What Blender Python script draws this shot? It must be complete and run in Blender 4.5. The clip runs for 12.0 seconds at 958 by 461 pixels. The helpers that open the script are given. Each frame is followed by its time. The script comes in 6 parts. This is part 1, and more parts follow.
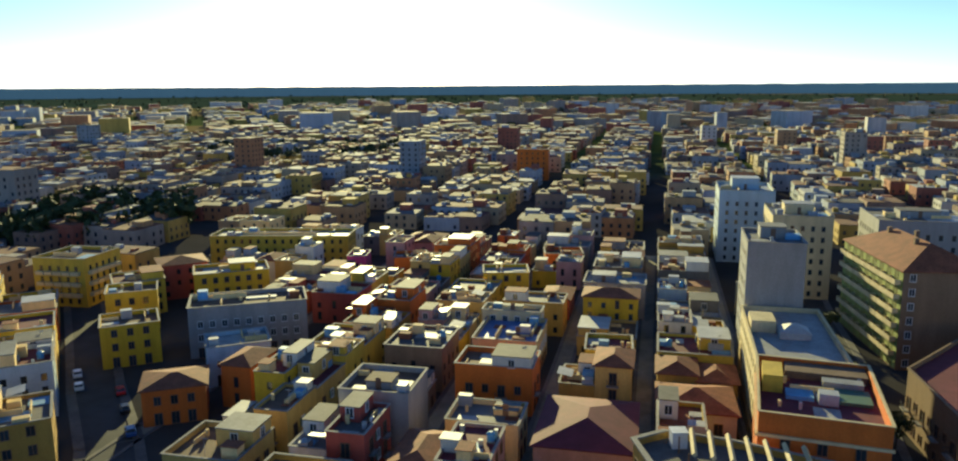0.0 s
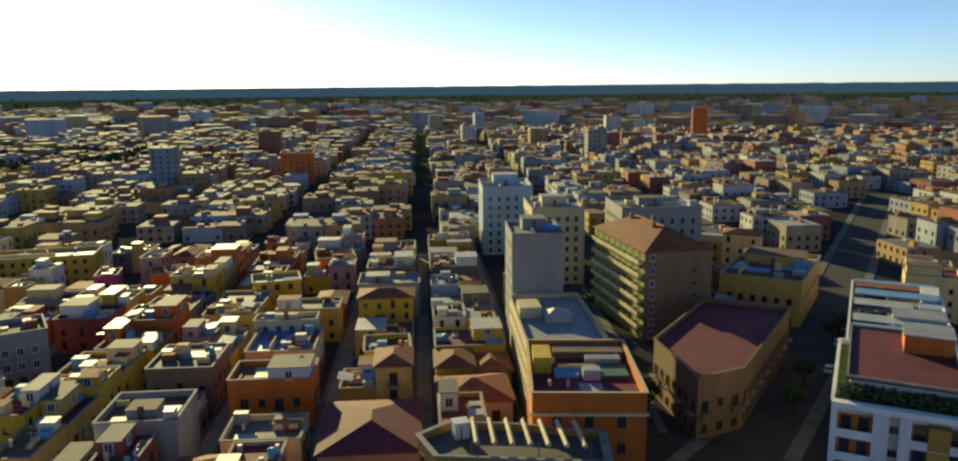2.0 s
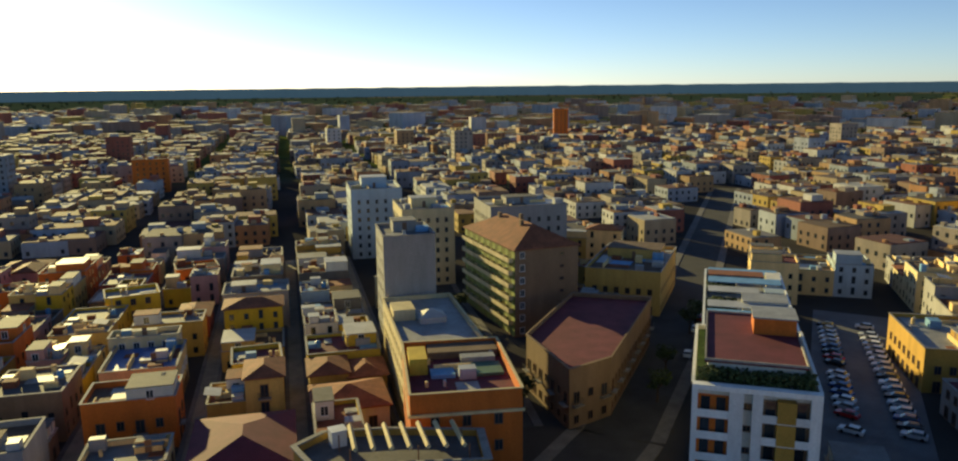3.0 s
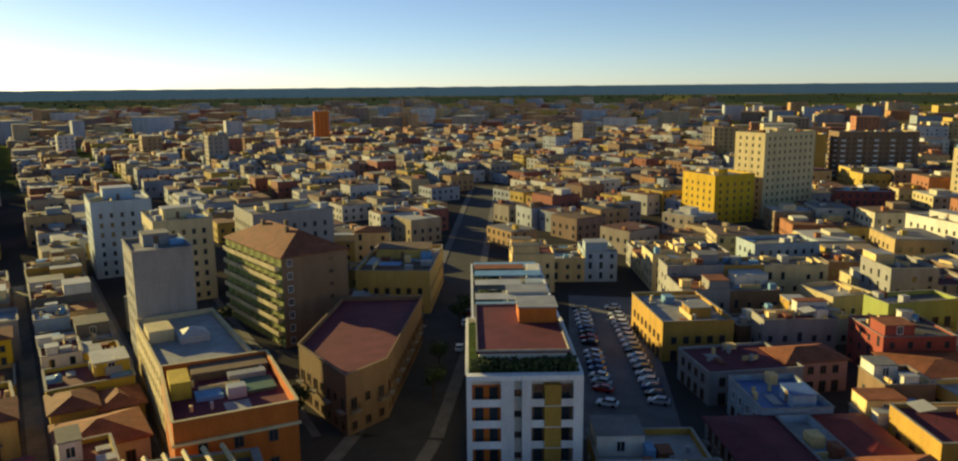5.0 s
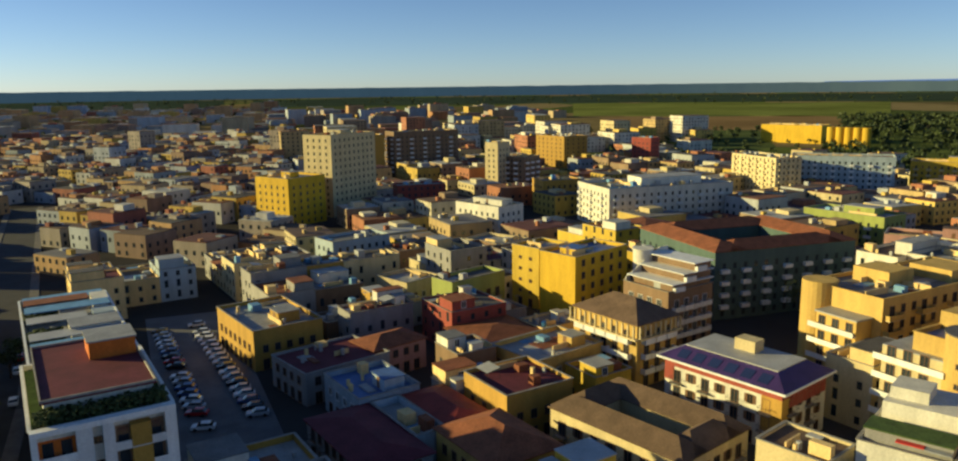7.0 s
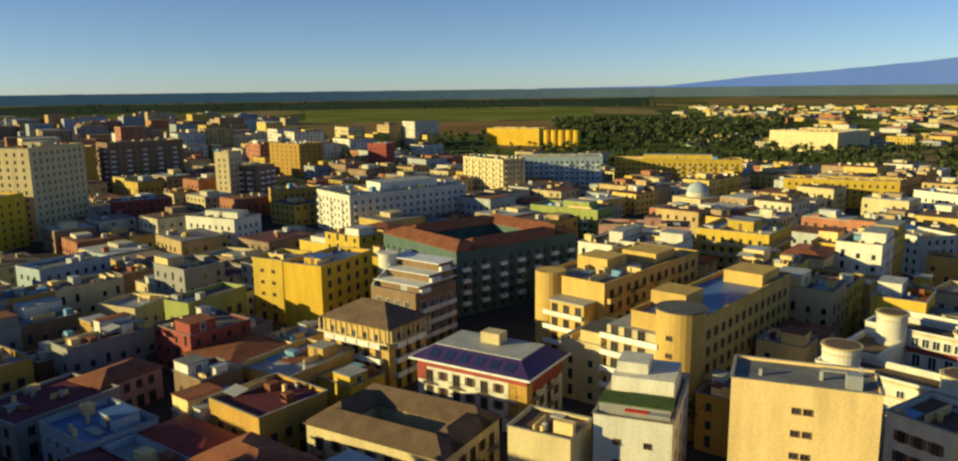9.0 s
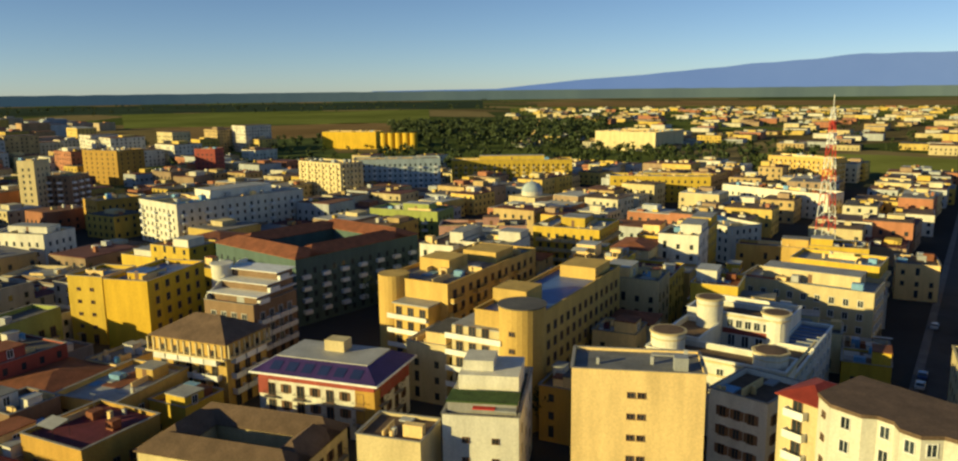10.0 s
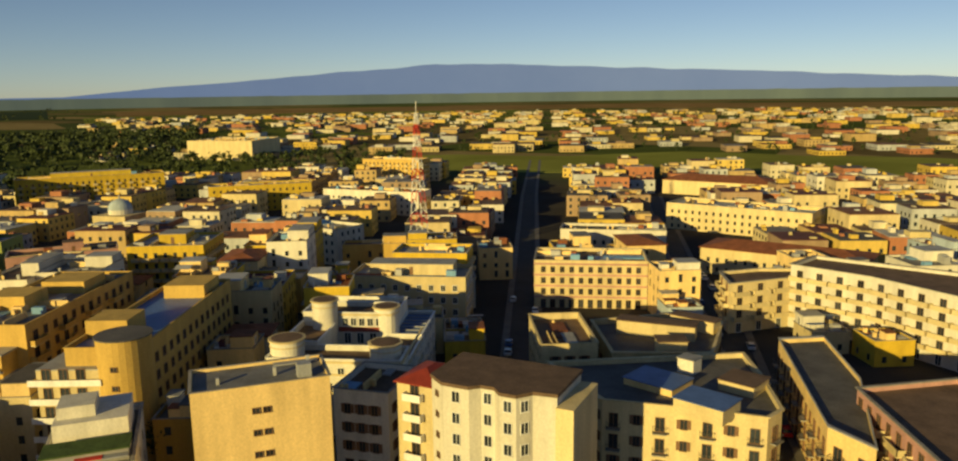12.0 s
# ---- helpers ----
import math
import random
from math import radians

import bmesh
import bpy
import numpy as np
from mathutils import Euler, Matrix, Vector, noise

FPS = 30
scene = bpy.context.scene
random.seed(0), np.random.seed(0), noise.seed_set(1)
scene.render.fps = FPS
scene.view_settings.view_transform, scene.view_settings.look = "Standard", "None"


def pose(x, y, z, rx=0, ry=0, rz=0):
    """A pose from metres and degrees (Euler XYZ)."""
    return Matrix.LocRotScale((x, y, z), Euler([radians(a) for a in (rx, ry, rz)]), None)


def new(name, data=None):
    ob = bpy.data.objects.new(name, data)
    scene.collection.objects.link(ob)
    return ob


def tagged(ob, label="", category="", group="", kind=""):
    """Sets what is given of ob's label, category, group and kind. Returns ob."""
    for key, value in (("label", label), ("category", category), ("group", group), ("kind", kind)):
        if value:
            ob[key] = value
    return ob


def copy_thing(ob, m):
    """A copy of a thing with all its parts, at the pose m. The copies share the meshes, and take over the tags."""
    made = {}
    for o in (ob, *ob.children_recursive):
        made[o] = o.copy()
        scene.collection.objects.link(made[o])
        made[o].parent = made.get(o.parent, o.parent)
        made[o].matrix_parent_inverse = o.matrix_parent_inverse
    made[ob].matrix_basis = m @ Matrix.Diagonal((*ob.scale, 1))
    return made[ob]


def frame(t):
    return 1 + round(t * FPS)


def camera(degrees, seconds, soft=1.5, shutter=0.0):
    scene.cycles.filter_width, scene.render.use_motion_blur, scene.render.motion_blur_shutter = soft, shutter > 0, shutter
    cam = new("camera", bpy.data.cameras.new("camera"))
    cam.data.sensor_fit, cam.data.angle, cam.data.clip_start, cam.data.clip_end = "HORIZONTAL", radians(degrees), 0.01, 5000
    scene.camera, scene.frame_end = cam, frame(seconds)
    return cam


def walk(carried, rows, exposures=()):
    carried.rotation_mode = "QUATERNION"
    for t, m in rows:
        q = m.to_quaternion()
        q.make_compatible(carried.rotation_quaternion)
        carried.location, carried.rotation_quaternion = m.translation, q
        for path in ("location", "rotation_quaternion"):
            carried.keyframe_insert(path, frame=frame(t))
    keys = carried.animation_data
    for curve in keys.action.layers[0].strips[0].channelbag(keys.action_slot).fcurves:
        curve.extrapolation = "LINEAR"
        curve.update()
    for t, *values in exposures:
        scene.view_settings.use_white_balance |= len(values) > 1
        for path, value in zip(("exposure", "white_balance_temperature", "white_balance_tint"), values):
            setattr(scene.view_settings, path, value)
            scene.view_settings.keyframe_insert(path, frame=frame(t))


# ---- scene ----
cam = camera(63.9, 12.0, soft=2.2)
walk(cam, [
    (0.0, pose(0.00, 0.00, 60.40, 79.27, 0.38, 0.00)),
    (0.5, pose(-0.06, 0.16, 60.33, 79.28, 0.44, -3.57)),
    (1.0, pose(-0.12, 0.32, 60.26, 79.31, 0.49, -8.14)),
    (1.5, pose(-0.21, 0.49, 60.20, 79.31, 0.56, -12.31)),
    (2.0, pose(-0.30, 0.66, 60.14, 79.30, 0.54, -17.38)),
    (2.5, pose(-0.41, 0.84, 60.09, 79.32, 0.54, -22.00)),
    (3.0, pose(-0.52, 1.03, 60.04, 79.34, 0.62, -27.29)),
    (5.0, pose(-0.07, 1.90, 59.89, 79.35, 0.53, -44.80)),
    (5.5, pose(0.09, 2.22, 59.87, 79.32, 0.58, -52.23)),
    (6.0, pose(0.26, 2.55, 59.84, 79.30, 0.62, -60.48)),
    (6.5, pose(0.47, 2.91, 59.83, 79.33, 0.61, -67.36)),
    (7.0, pose(0.69, 3.27, 59.82, 79.34, 0.74, -76.21)),
    (7.5, pose(0.95, 3.60, 59.81, 79.39, 0.78, -82.03)),
    (9.5, pose(2.07, 4.41, 59.67, 79.61, 0.67, -101.38)),
    (10.0, pose(2.31, 4.45, 59.63, 79.64, 0.67, -107.82)),
    (10.5, pose(2.53, 4.49, 59.58, 79.71, 0.68, -114.42)),
    (11.0, pose(2.76, 4.54, 59.53, 79.76, 0.74, -123.13)),
    (11.5, pose(3.00, 4.61, 59.49, 79.79, 0.78, -129.74)),
    (12.0, pose(3.23, 4.71, 59.46, 79.82, 0.81, -137.17)),
], exposures=[(0.0, 1.10, 5150, 9), (2.5, 0.78, 5700, 11), (5.0, 0.81, 6250, 12), (7.5, 0.60, 5600, 11), (10.0, 0.56, 5900, 10), (12.0, 0.20, 6750, 13)])

# ---- light: low warm evening sun and a clear sky ----
SUN_AZ, SUN_EL = radians(-7.0), radians(11.5)      # azimuth from +y towards +x
world = bpy.data.worlds.new("evening_sky")
scene.world = world
world.use_nodes = True
wn = world.node_tree.nodes
wl = world.node_tree.links
sky = wn.new("ShaderNodeTexSky")
sky.sky_type = "NISHITA"
sky.sun_disc = False
sky.sun_elevation = SUN_EL
sky.sun_rotation = SUN_AZ
sky.air_density, sky.dust_density, sky.ozone_density = 0.6, 0.12, 1.5
wn["Background"].inputs["Strength"].default_value = 0.068
wl.new(sky.outputs["Color"], wn["Background"].inputs["Color"])
sun_data = bpy.data.lights.new("sun", "SUN")
sun_data.energy, sun_data.angle, sun_data.color = 5.0, radians(0.6), (1.0, 0.78, 0.27)
sun = new("sun", sun_data)
toward = Vector((math.sin(SUN_AZ) * math.cos(SUN_EL), math.cos(SUN_AZ) * math.cos(SUN_EL), math.sin(SUN_EL)))
sun.rotation_mode = "QUATERNION"
sun.rotation_quaternion = toward.to_track_quat("Z", "Y")
sun.location = toward * 900

# ---- materials ----
MATS = {}


def surface(name, color, rough=0.85, stain=0.35, scale=0.35, bump=0.25, metal=0.0, vary=0.12, streak=True, spec=0.3):
    """A weathered surface: broad stains, rain streaks, fine grain and relief, and a slight shift of tone from piece to piece."""
    m = bpy.data.materials.new(name)
    m.use_nodes = True
    n, l = m.node_tree.nodes, m.node_tree.links
    bs = n["Principled BSDF"]
    bs.inputs["Roughness"].default_value = rough
    bs.inputs["Metallic"].default_value = metal
    bs.inputs["Specular IOR Level"].default_value = spec
    geo = n.new("ShaderNodeNewGeometry")
    mp = n.new("ShaderNodeMapping")
    mp.inputs["Scale"].default_value = (1, 1, 0.18 if streak else 1)
    l.new(geo.outputs["Position"], mp.inputs["Vector"])
    big = n.new("ShaderNodeTexNoise")
    big.inputs["Scale"].default_value, big.inputs["Detail"].default_value = scale, 6
    big.inputs["Roughness"].default_value = 0.65
    l.new(mp.outputs["Vector"], big.inputs["Vector"])
    fine = n.new("ShaderNodeTexNoise")
    fine.inputs["Scale"].default_value, fine.inputs["Detail"].default_value = 3.2, 4
    l.new(geo.outputs["Position"], fine.inputs["Vector"])
    ramp = n.new("ShaderNodeMapRange")
    ramp.inputs["From Min"].default_value, ramp.inputs["From Max"].default_value = 0.33, 0.68
    ramp.inputs["To Min"].default_value, ramp.inputs["To Max"].default_value = 1 - stain, 1.06
    l.new(big.outputs["Fac"], ramp.inputs["Value"])
    ramp2 = n.new("ShaderNodeMapRange")
    ramp2.inputs["From Min"].default_value, ramp2.inputs["From Max"].default_value = 0.3, 0.7
    ramp2.inputs["To Min"].default_value, ramp2.inputs["To Max"].default_value = 1 - stain * 0.5, 1.08
    l.new(fine.outputs["Fac"], ramp2.inputs["Value"])
    info = n.new("ShaderNodeObjectInfo")
    ramp3 = n.new("ShaderNodeMapRange")
    ramp3.inputs["To Min"].default_value, ramp3.inputs["To Max"].default_value = 1 - vary, 1 + vary
    l.new(info.outputs["Random"], ramp3.inputs["Value"])
    mul = n.new("ShaderNodeMath")
    mul.operation = "MULTIPLY"
    l.new(ramp.outputs["Result"], mul.inputs[0])
    l.new(ramp2.outputs["Result"], mul.inputs[1])
    mul2 = n.new("ShaderNodeMath")
    mul2.operation = "MULTIPLY"
    l.new(mul.outputs[0], mul2.inputs[0])
    l.new(ramp3.outputs["Result"], mul2.inputs[1])
    tone = n.new("ShaderNodeVectorMath")
    tone.operation = "SCALE"
    tone.inputs[0].default_value = color
    l.new(mul2.outputs[0], tone.inputs["Scale"])
    l.new(tone.outputs["Vector"], bs.inputs["Base Color"])
    if bump:
        bp = n.new("ShaderNodeBump")
        bp.inputs["Strength"].default_value, bp.inputs["Distance"].default_value = bump, 0.05
        l.new(fine.outputs["Fac"], bp.inputs["Height"])
        l.new(bp.outputs["Normal"], bs.inputs["Normal"])
    MATS[name] = m
    return m


def palette_surface(name, colors, rough=0.85):
    """Many joined houses: each island takes its own paint out of a palette."""
    m = surface(name, (1, 1, 1), rough, 0.3, 0.2, 0.0)
    n, l = m.node_tree.nodes, m.node_tree.links
    geo = n.new("ShaderNodeNewGeometry")
    cr = n.new("ShaderNodeValToRGB")
    cr.color_ramp.interpolation = "CONSTANT"
    while len(cr.color_ramp.elements) < len(colors):
        cr.color_ramp.elements.new(0.5)
    for i, c in enumerate(colors):
        cr.color_ramp.elements[i].position = i / len(colors)
        cr.color_ramp.elements[i].color = (*c, 1)
    l.new(geo.outputs["Random Per Island"], cr.inputs["Fac"])
    tone = [x for x in n if x.type == "VECT_MATH"][0]
    l.new(cr.outputs["Color"], tone.inputs[0])
    return m


WALLS = {
    "yellow": (0.58, 0.40, 0.04), "ochre": (0.45, 0.27, 0.05), "cream": (0.62, 0.51, 0.28), "white": (0.66, 0.63, 0.54),
    "grey": (0.30, 0.29, 0.28), "beige": (0.78, 0.57, 0.25), "tan": (0.55, 0.37, 0.10), "brown": (0.23, 0.15, 0.09),
    "orange": (0.56, 0.15, 0.02), "pink": (0.48, 0.27, 0.23), "green": (0.30, 0.34, 0.09), "gold": (0.66, 0.42, 0.02),
    "red": (0.31, 0.07, 0.05), "lightblue": (0.39, 0.47, 0.53), "darkgrey": (0.16, 0.15, 0.14), "teal": (0.09, 0.14, 0.13),
    "magenta": (0.43, 0.06, 0.20),
}
for key, col in WALLS.items():
    surface("plaster_" + key, col, stain=0.22)
surface("roof_bitumen", (0.132, 0.125, 0.119), 0.8, 0.4, 0.25, 0.2, streak=False)
surface("roof_grey", (0.20, 0.20, 0.20), 0.75, 0.4, 0.25, 0.2, streak=False)
surface("roof_pale", (0.36, 0.36, 0.35), 0.6, 0.35, 0.25, 0.1, streak=False)
surface("roof_white", (0.42, 0.42, 0.41), 0.55, 0.25, 0.25, 0.1, streak=False)
surface("roof_brown", (0.172, 0.112, 0.073), 0.85, 0.4, 0.3, 0.3, streak=False)
surface("roof_terracotta", (0.277, 0.099, 0.046), 0.85, 0.4, 0.4, 0.4, streak=False)
surface("roof_red", (0.277, 0.040, 0.026), 0.7, 0.3, 0.3, 0.2, streak=False)
surface("roof_maroon", (0.15, 0.030, 0.042), 0.8, 0.35, 0.3, 0.2, streak=False)
surface("roof_blue", (0.09, 0.16, 0.38), 0.45, 0.3, 0.3, 0.1, streak=False)
surface("roof_violet", (0.055, 0.032, 0.14), 0.45, 0.3, 0.3, 0.1, streak=False)
surface("roof_green", (0.079, 0.132, 0.033), 0.95, 0.5, 0.5, 0.5, streak=False)
surface("asphalt", (0.055, 0.055, 0.058), 0.9, 0.35, 0.15, 0.2, streak=False)
surface("paving", (0.15, 0.14, 0.13), 0.9, 0.35, 0.3, 0.2, streak=False)
surface("parking_asphalt", (0.16, 0.16, 0.165), 0.85, 0.35, 0.12, 0.15, streak=False)
surface("lane_stone", (0.30, 0.27, 0.21), 0.9, 0.35, 0.3, 0.2, streak=False)
surface("concrete", (0.33, 0.31, 0.28), 0.85, 0.35, 0.5, 0.2)
surface("frame_white", (0.72, 0.72, 0.70), 0.5, 0.15, 0.5, 0.0)
surface("frame_brown", (0.20, 0.11, 0.06), 0.6, 0.2, 0.5, 0.0)
surface("shutter_green", (0.07, 0.14, 0.09), 0.6, 0.2, 0.5, 0.0)
surface("iron", (0.09, 0.09, 0.09), 0.5, 0.2, 0.5, 0.0, metal=0.6)
surface("zinc", (0.36, 0.37, 0.38), 0.6, 0.2, 0.5, 0.0, metal=0.2)
surface("awning_red", (0.60, 0.05, 0.04), 0.8, 0.2, 0.5, 0.0)
surface("tarp_blue", (0.18, 0.36, 0.58), 0.6, 0.25, 0.5, 0.0)
surface("leaf", (0.060, 0.085, 0.025), 0.7, 0.5, 0.4, 0.0, vary=0.25, streak=False)
surface("bark", (0.12, 0.08, 0.05), 0.9, 0.4, 1.0, 0.3)
surface("tank_blue", (0.10, 0.28, 0.50), 0.5, 0.2, 0.6, 0.0)
surface("tyre", (0.02, 0.02, 0.02), 0.9, 0.2, 1.0, 0.0)
surface("mast_red", (0.55, 0.06, 0.04), 0.6, 0.2, 0.5, 0.0)
for key, col in {"car_white": (0.75, 0.75, 0.74), "car_silver": (0.45, 0.46, 0.48), "car_black": (0.02, 0.02, 0.022), "car_red": (0.40, 0.02, 0.02), "car_blue": (0.04, 0.08, 0.22)}.items():
    surface(key, col, 0.25, 0.08, 0.5, 0.0, spec=0.6)
surface("solar", (0.02, 0.03, 0.10), 0.15, 0.1, 0.5, 0.0, spec=0.7)
glass = surface("glass_dark", (0.035, 0.045, 0.055), 0.12, 0.3, 0.6, 0.0, vary=0.4, spec=0.6)


# ---- building blocks ----
class Shape:
    """Collects boxes, plates, drums and roofs into one mesh."""

    def __init__(self):
        self.v, self.f, self.m = [], [], []

    def face(self, pts, mi=0):
        k = len(self.v)
        self.v.extend(pts)
        self.f.append(tuple(range(k, k + len(pts))))
        self.m.append(mi)

    def box(self, x0, y0, z0, x1, y1, z1, mi=0, top=None, bottom=True):
        k = len(self.v)
        self.v += [(x0, y0, z0), (x1, y0, z0), (x1, y1, z0), (x0, y1, z0), (x0, y0, z1), (x1, y0, z1), (x1, y1, z1), (x0, y1, z1)]
        fs = [(0, 1, 5, 4), (1, 2, 6, 5), (2, 3, 7, 6), (3, 0, 4, 7), (4, 5, 6, 7)] + ([(3, 2, 1, 0)] if bottom else [])
        for i, q in enumerate(fs):
            self.f.append(tuple(k + j for j in q))
            self.m.append(top if (i == 4 and top is not None) else mi)

    def turned_box(self, cx, cy, z0, z1, w, d, rot, mi=0):
        c, s = math.cos(rot), math.sin(rot)
        k = len(self.v)
        for z in (z0, z1):
            for a, b in ((-w / 2, -d / 2), (w / 2, -d / 2), (w / 2, d / 2), (-w / 2, d / 2)):
                self.v.append((cx + a * c - b * s, cy + a * s + b * c, z))
        for q in [(0, 1, 5, 4), (1, 2, 6, 5), (2, 3, 7, 6), (3, 0, 4, 7), (4, 5, 6, 7), (3, 2, 1, 0)]:
            self.f.append(tuple(k + j for j in q))
            self.m.append(mi)

    def prism(self, outline, z0, z1, mi=0, top=None):
        k, n = len(self.v), len(outline)
        self.v += [(x, y, z0) for x, y in outline] + [(x, y, z1) for x, y in outline]
        for i in range(n):
            j = (i + 1) % n
            self.f.append((k + i, k + j, k + n + j, k + n + i))
            self.m.append(mi)
        self.f.append(tuple(range(k + n, k + 2 * n)))
        self.m.append(mi if top is None else top)

    def drum(self, cx, cy, z0, z1, r, n=16, mi=0, r1=None):
        r1 = r if r1 is None else r1
        k = len(self.v)
        for z, q in ((z0, r), (z1, r1)):
            self.v += [(cx + q * math.cos(2 * math.pi * i / n), cy + q * math.sin(2 * math.pi * i / n), z) for i in range(n)]
        for i in range(n):
            j = (i + 1) % n
            self.f.append((k + i, k + j, k + n + j, k + n + i))
            self.m.append(mi)
        self.f.append(tuple(k + n + i for i in range(n)))
        self.m.append(mi)
        self.f.append(tuple(k + n - 1 - i for i in range(n)))
        self.m.append(mi)

    def bar(self, a, b, t, mi=0):
        a, b = Vector(a), Vector(b)
        d = (b - a).normalized()
        u = d.orthogonal().normalized() * t / 2
        w = d.cross(u).normalized() * t / 2
        k = len(self.v)
        for p in (a, b):
            self.v += [tuple(p + u + w), tuple(p - u + w), tuple(p - u - w), tuple(p + u - w)]
        for q in [(0, 1, 5, 4), (1, 2, 6, 5), (2, 3, 7, 6), (3, 0, 4, 7), (4, 5, 6, 7), (3, 2, 1, 0)]:
            self.f.append(tuple(k + j for j in q))
            self.m.append(mi)

    def hip(self, w, d, z, rise, over=0.5, mi=0, gable=False, cx=0, cy=0):
        """A hipped or gabled roof with eaves and a real edge."""
        a, b = w / 2 + over, d / 2 + over
        e = 0.18
        if w >= d:
            r = w / 2 - (0 if gable else d / 2) + (over if gable else 0)
            r = max(r, 0.02)
            p, q = (cx - r, cy, z + rise), (cx + r, cy, z + rise)
        else:
            r = d / 2 - (0 if gable else w / 2) + (over if gable else 0)
            r = max(r, 0.02)
            p, q = (cx, cy - r, z + rise), (cx, cy + r, z + rise)
        c = [(cx - a, cy - b), (cx + a, cy - b), (cx + a, cy + b), (cx - a, cy + b)]
        lo, hi = [(x, y, z - e) for x, y in c], [(x, y, z) for x, y in c]
        for i in range(4):
            j = (i + 1) % 4
            self.face([lo[i], lo[j], hi[j], hi[i]], mi)
        self.face(lo[::-1], mi)
        if w >= d:
            self.face([hi[0], hi[1], q, p], mi)
            self.face([hi[1], hi[2], q], mi)
            self.face([hi[2], hi[3], p, q], mi)
            self.face([hi[3], hi[0], p], mi)
        else:
            self.face([hi[0], hi[1], p], mi)
            self.face([hi[1], hi[2], q, p], mi)
            self.face([hi[2], hi[3], q], mi)
            self.face([hi[3], hi[0], p, q], mi)

    def weld(self):
        """Joins corners that lie on one another."""
        seen, slot, verts = {}, [], []
        for p in self.v:
            key = tuple(round(c, 4) for c in p)
            if key not in seen:
                seen[key] = len(verts)
                verts.append(p)
            slot.append(seen[key])
        self.v, self.f = verts, [tuple(slot[i] for i in f) for f in self.f]
        return self

    def mesh(self, name, mats):
        me = bpy.data.meshes.new(name)
        me.from_pydata(self.v, [], self.f)
        for m in mats:
            me.materials.append(MATS[m])
        if any(self.m):
            me.polygons.foreach_set("material_index", self.m)
        me.update()
        return me


def part(name, shape, mats, parent, label="", at=None, kind=""):
    """Links a shape or a shared mesh as one mesh object under a thing or a part."""
    me = shape.mesh(name, [mats] if isinstance(mats, str) else mats) if isinstance(shape, Shape) else shape
    ob = new(name, me)
    ob.parent = parent
    if at is not None:
        ob.matrix_basis = at
    return tagged(ob, label, kind=kind)


def thing(name, x, y, z=0.0, rot=0.0, label="", category="", group="", kind=""):
    ob = new(name)
    ob.matrix_basis = pose(x, y, z, 0, 0, rot)
    return tagged(ob, label, category, group, kind)


# shared meshes, so that alike pieces stay cheap
def window_mesh(w, h, frame_mat, shutter=None):
    """Frame, two panes, mullion, sill and shutters as one welded piece."""
    s = Shape()
    t, q, m = 0.09, 0.12, 0.035
    s.box(-w / 2, -0.02, 0, -m, 0.0, h, 1)
    s.box(m, -0.02, 0, w / 2, 0.0, h, 1)
    s.box(-m, -0.07, 0, m, 0.0, h, 0)
    s.box(-w / 2 - t, -q, 0, -w / 2, 0.0, h, 0)
    s.box(w / 2, -q, 0, w / 2 + t, 0.0, h, 0)
    s.box(-w / 2 - t, -q, h, w / 2 + t, 0.0, h + t, 0)
    s.box(-w / 2 - t, -q - 0.08, -0.1, w / 2 + t, 0.0, 0, 0)
    if shutter:
        s.box(-w - t, -0.06, 0.0, -w / 2 - t, 0.0, h, 2)
        s.box(w / 2 + t, -0.06, 0.0, w + t, 0.0, h, 2)
    return s.weld().mesh("window", [frame_mat, "glass_dark"] + ([shutter] if shutter else []))


def balcony_mesh(w, d, rail_mat, slab_mat, solid=False):
    s = Shape()
    s.box(-w / 2, -d, -0.16, w / 2, 0, 0.0, 0)
    if solid:
        s.box(-w / 2, -d, 0, w / 2, -d + 0.12, 0.95, 1)
        s.box(-w / 2, -d, 0, -w / 2 + 0.12, 0, 0.95, 1)
        s.box(w / 2 - 0.12, -d, 0, w / 2, 0, 0.95, 1)
    else:
        for z in (0.08, 0.95):
            s.box(-w / 2, -d, z, w / 2, -d + 0.05, z + 0.06, 1)
            s.box(-w / 2, -d, z, -w / 2 + 0.05, 0, z + 0.06, 1)
            s.box(w / 2 - 0.05, -d, z, w / 2, 0, z + 0.06, 1)
        k = max(4, int(w / 0.3))
        for i in range(k + 1):
            x = -w / 2 + 0.02 + (w - 0.05) * i / k
            s.face([(x, -d + 0.02, 0.1), (x + 0.035, -d + 0.02, 0.1), (x + 0.035, -d + 0.02, 0.97), (x, -d + 0.02, 0.97)], 1)
    return s.mesh("balcony", [slab_mat, rail_mat])


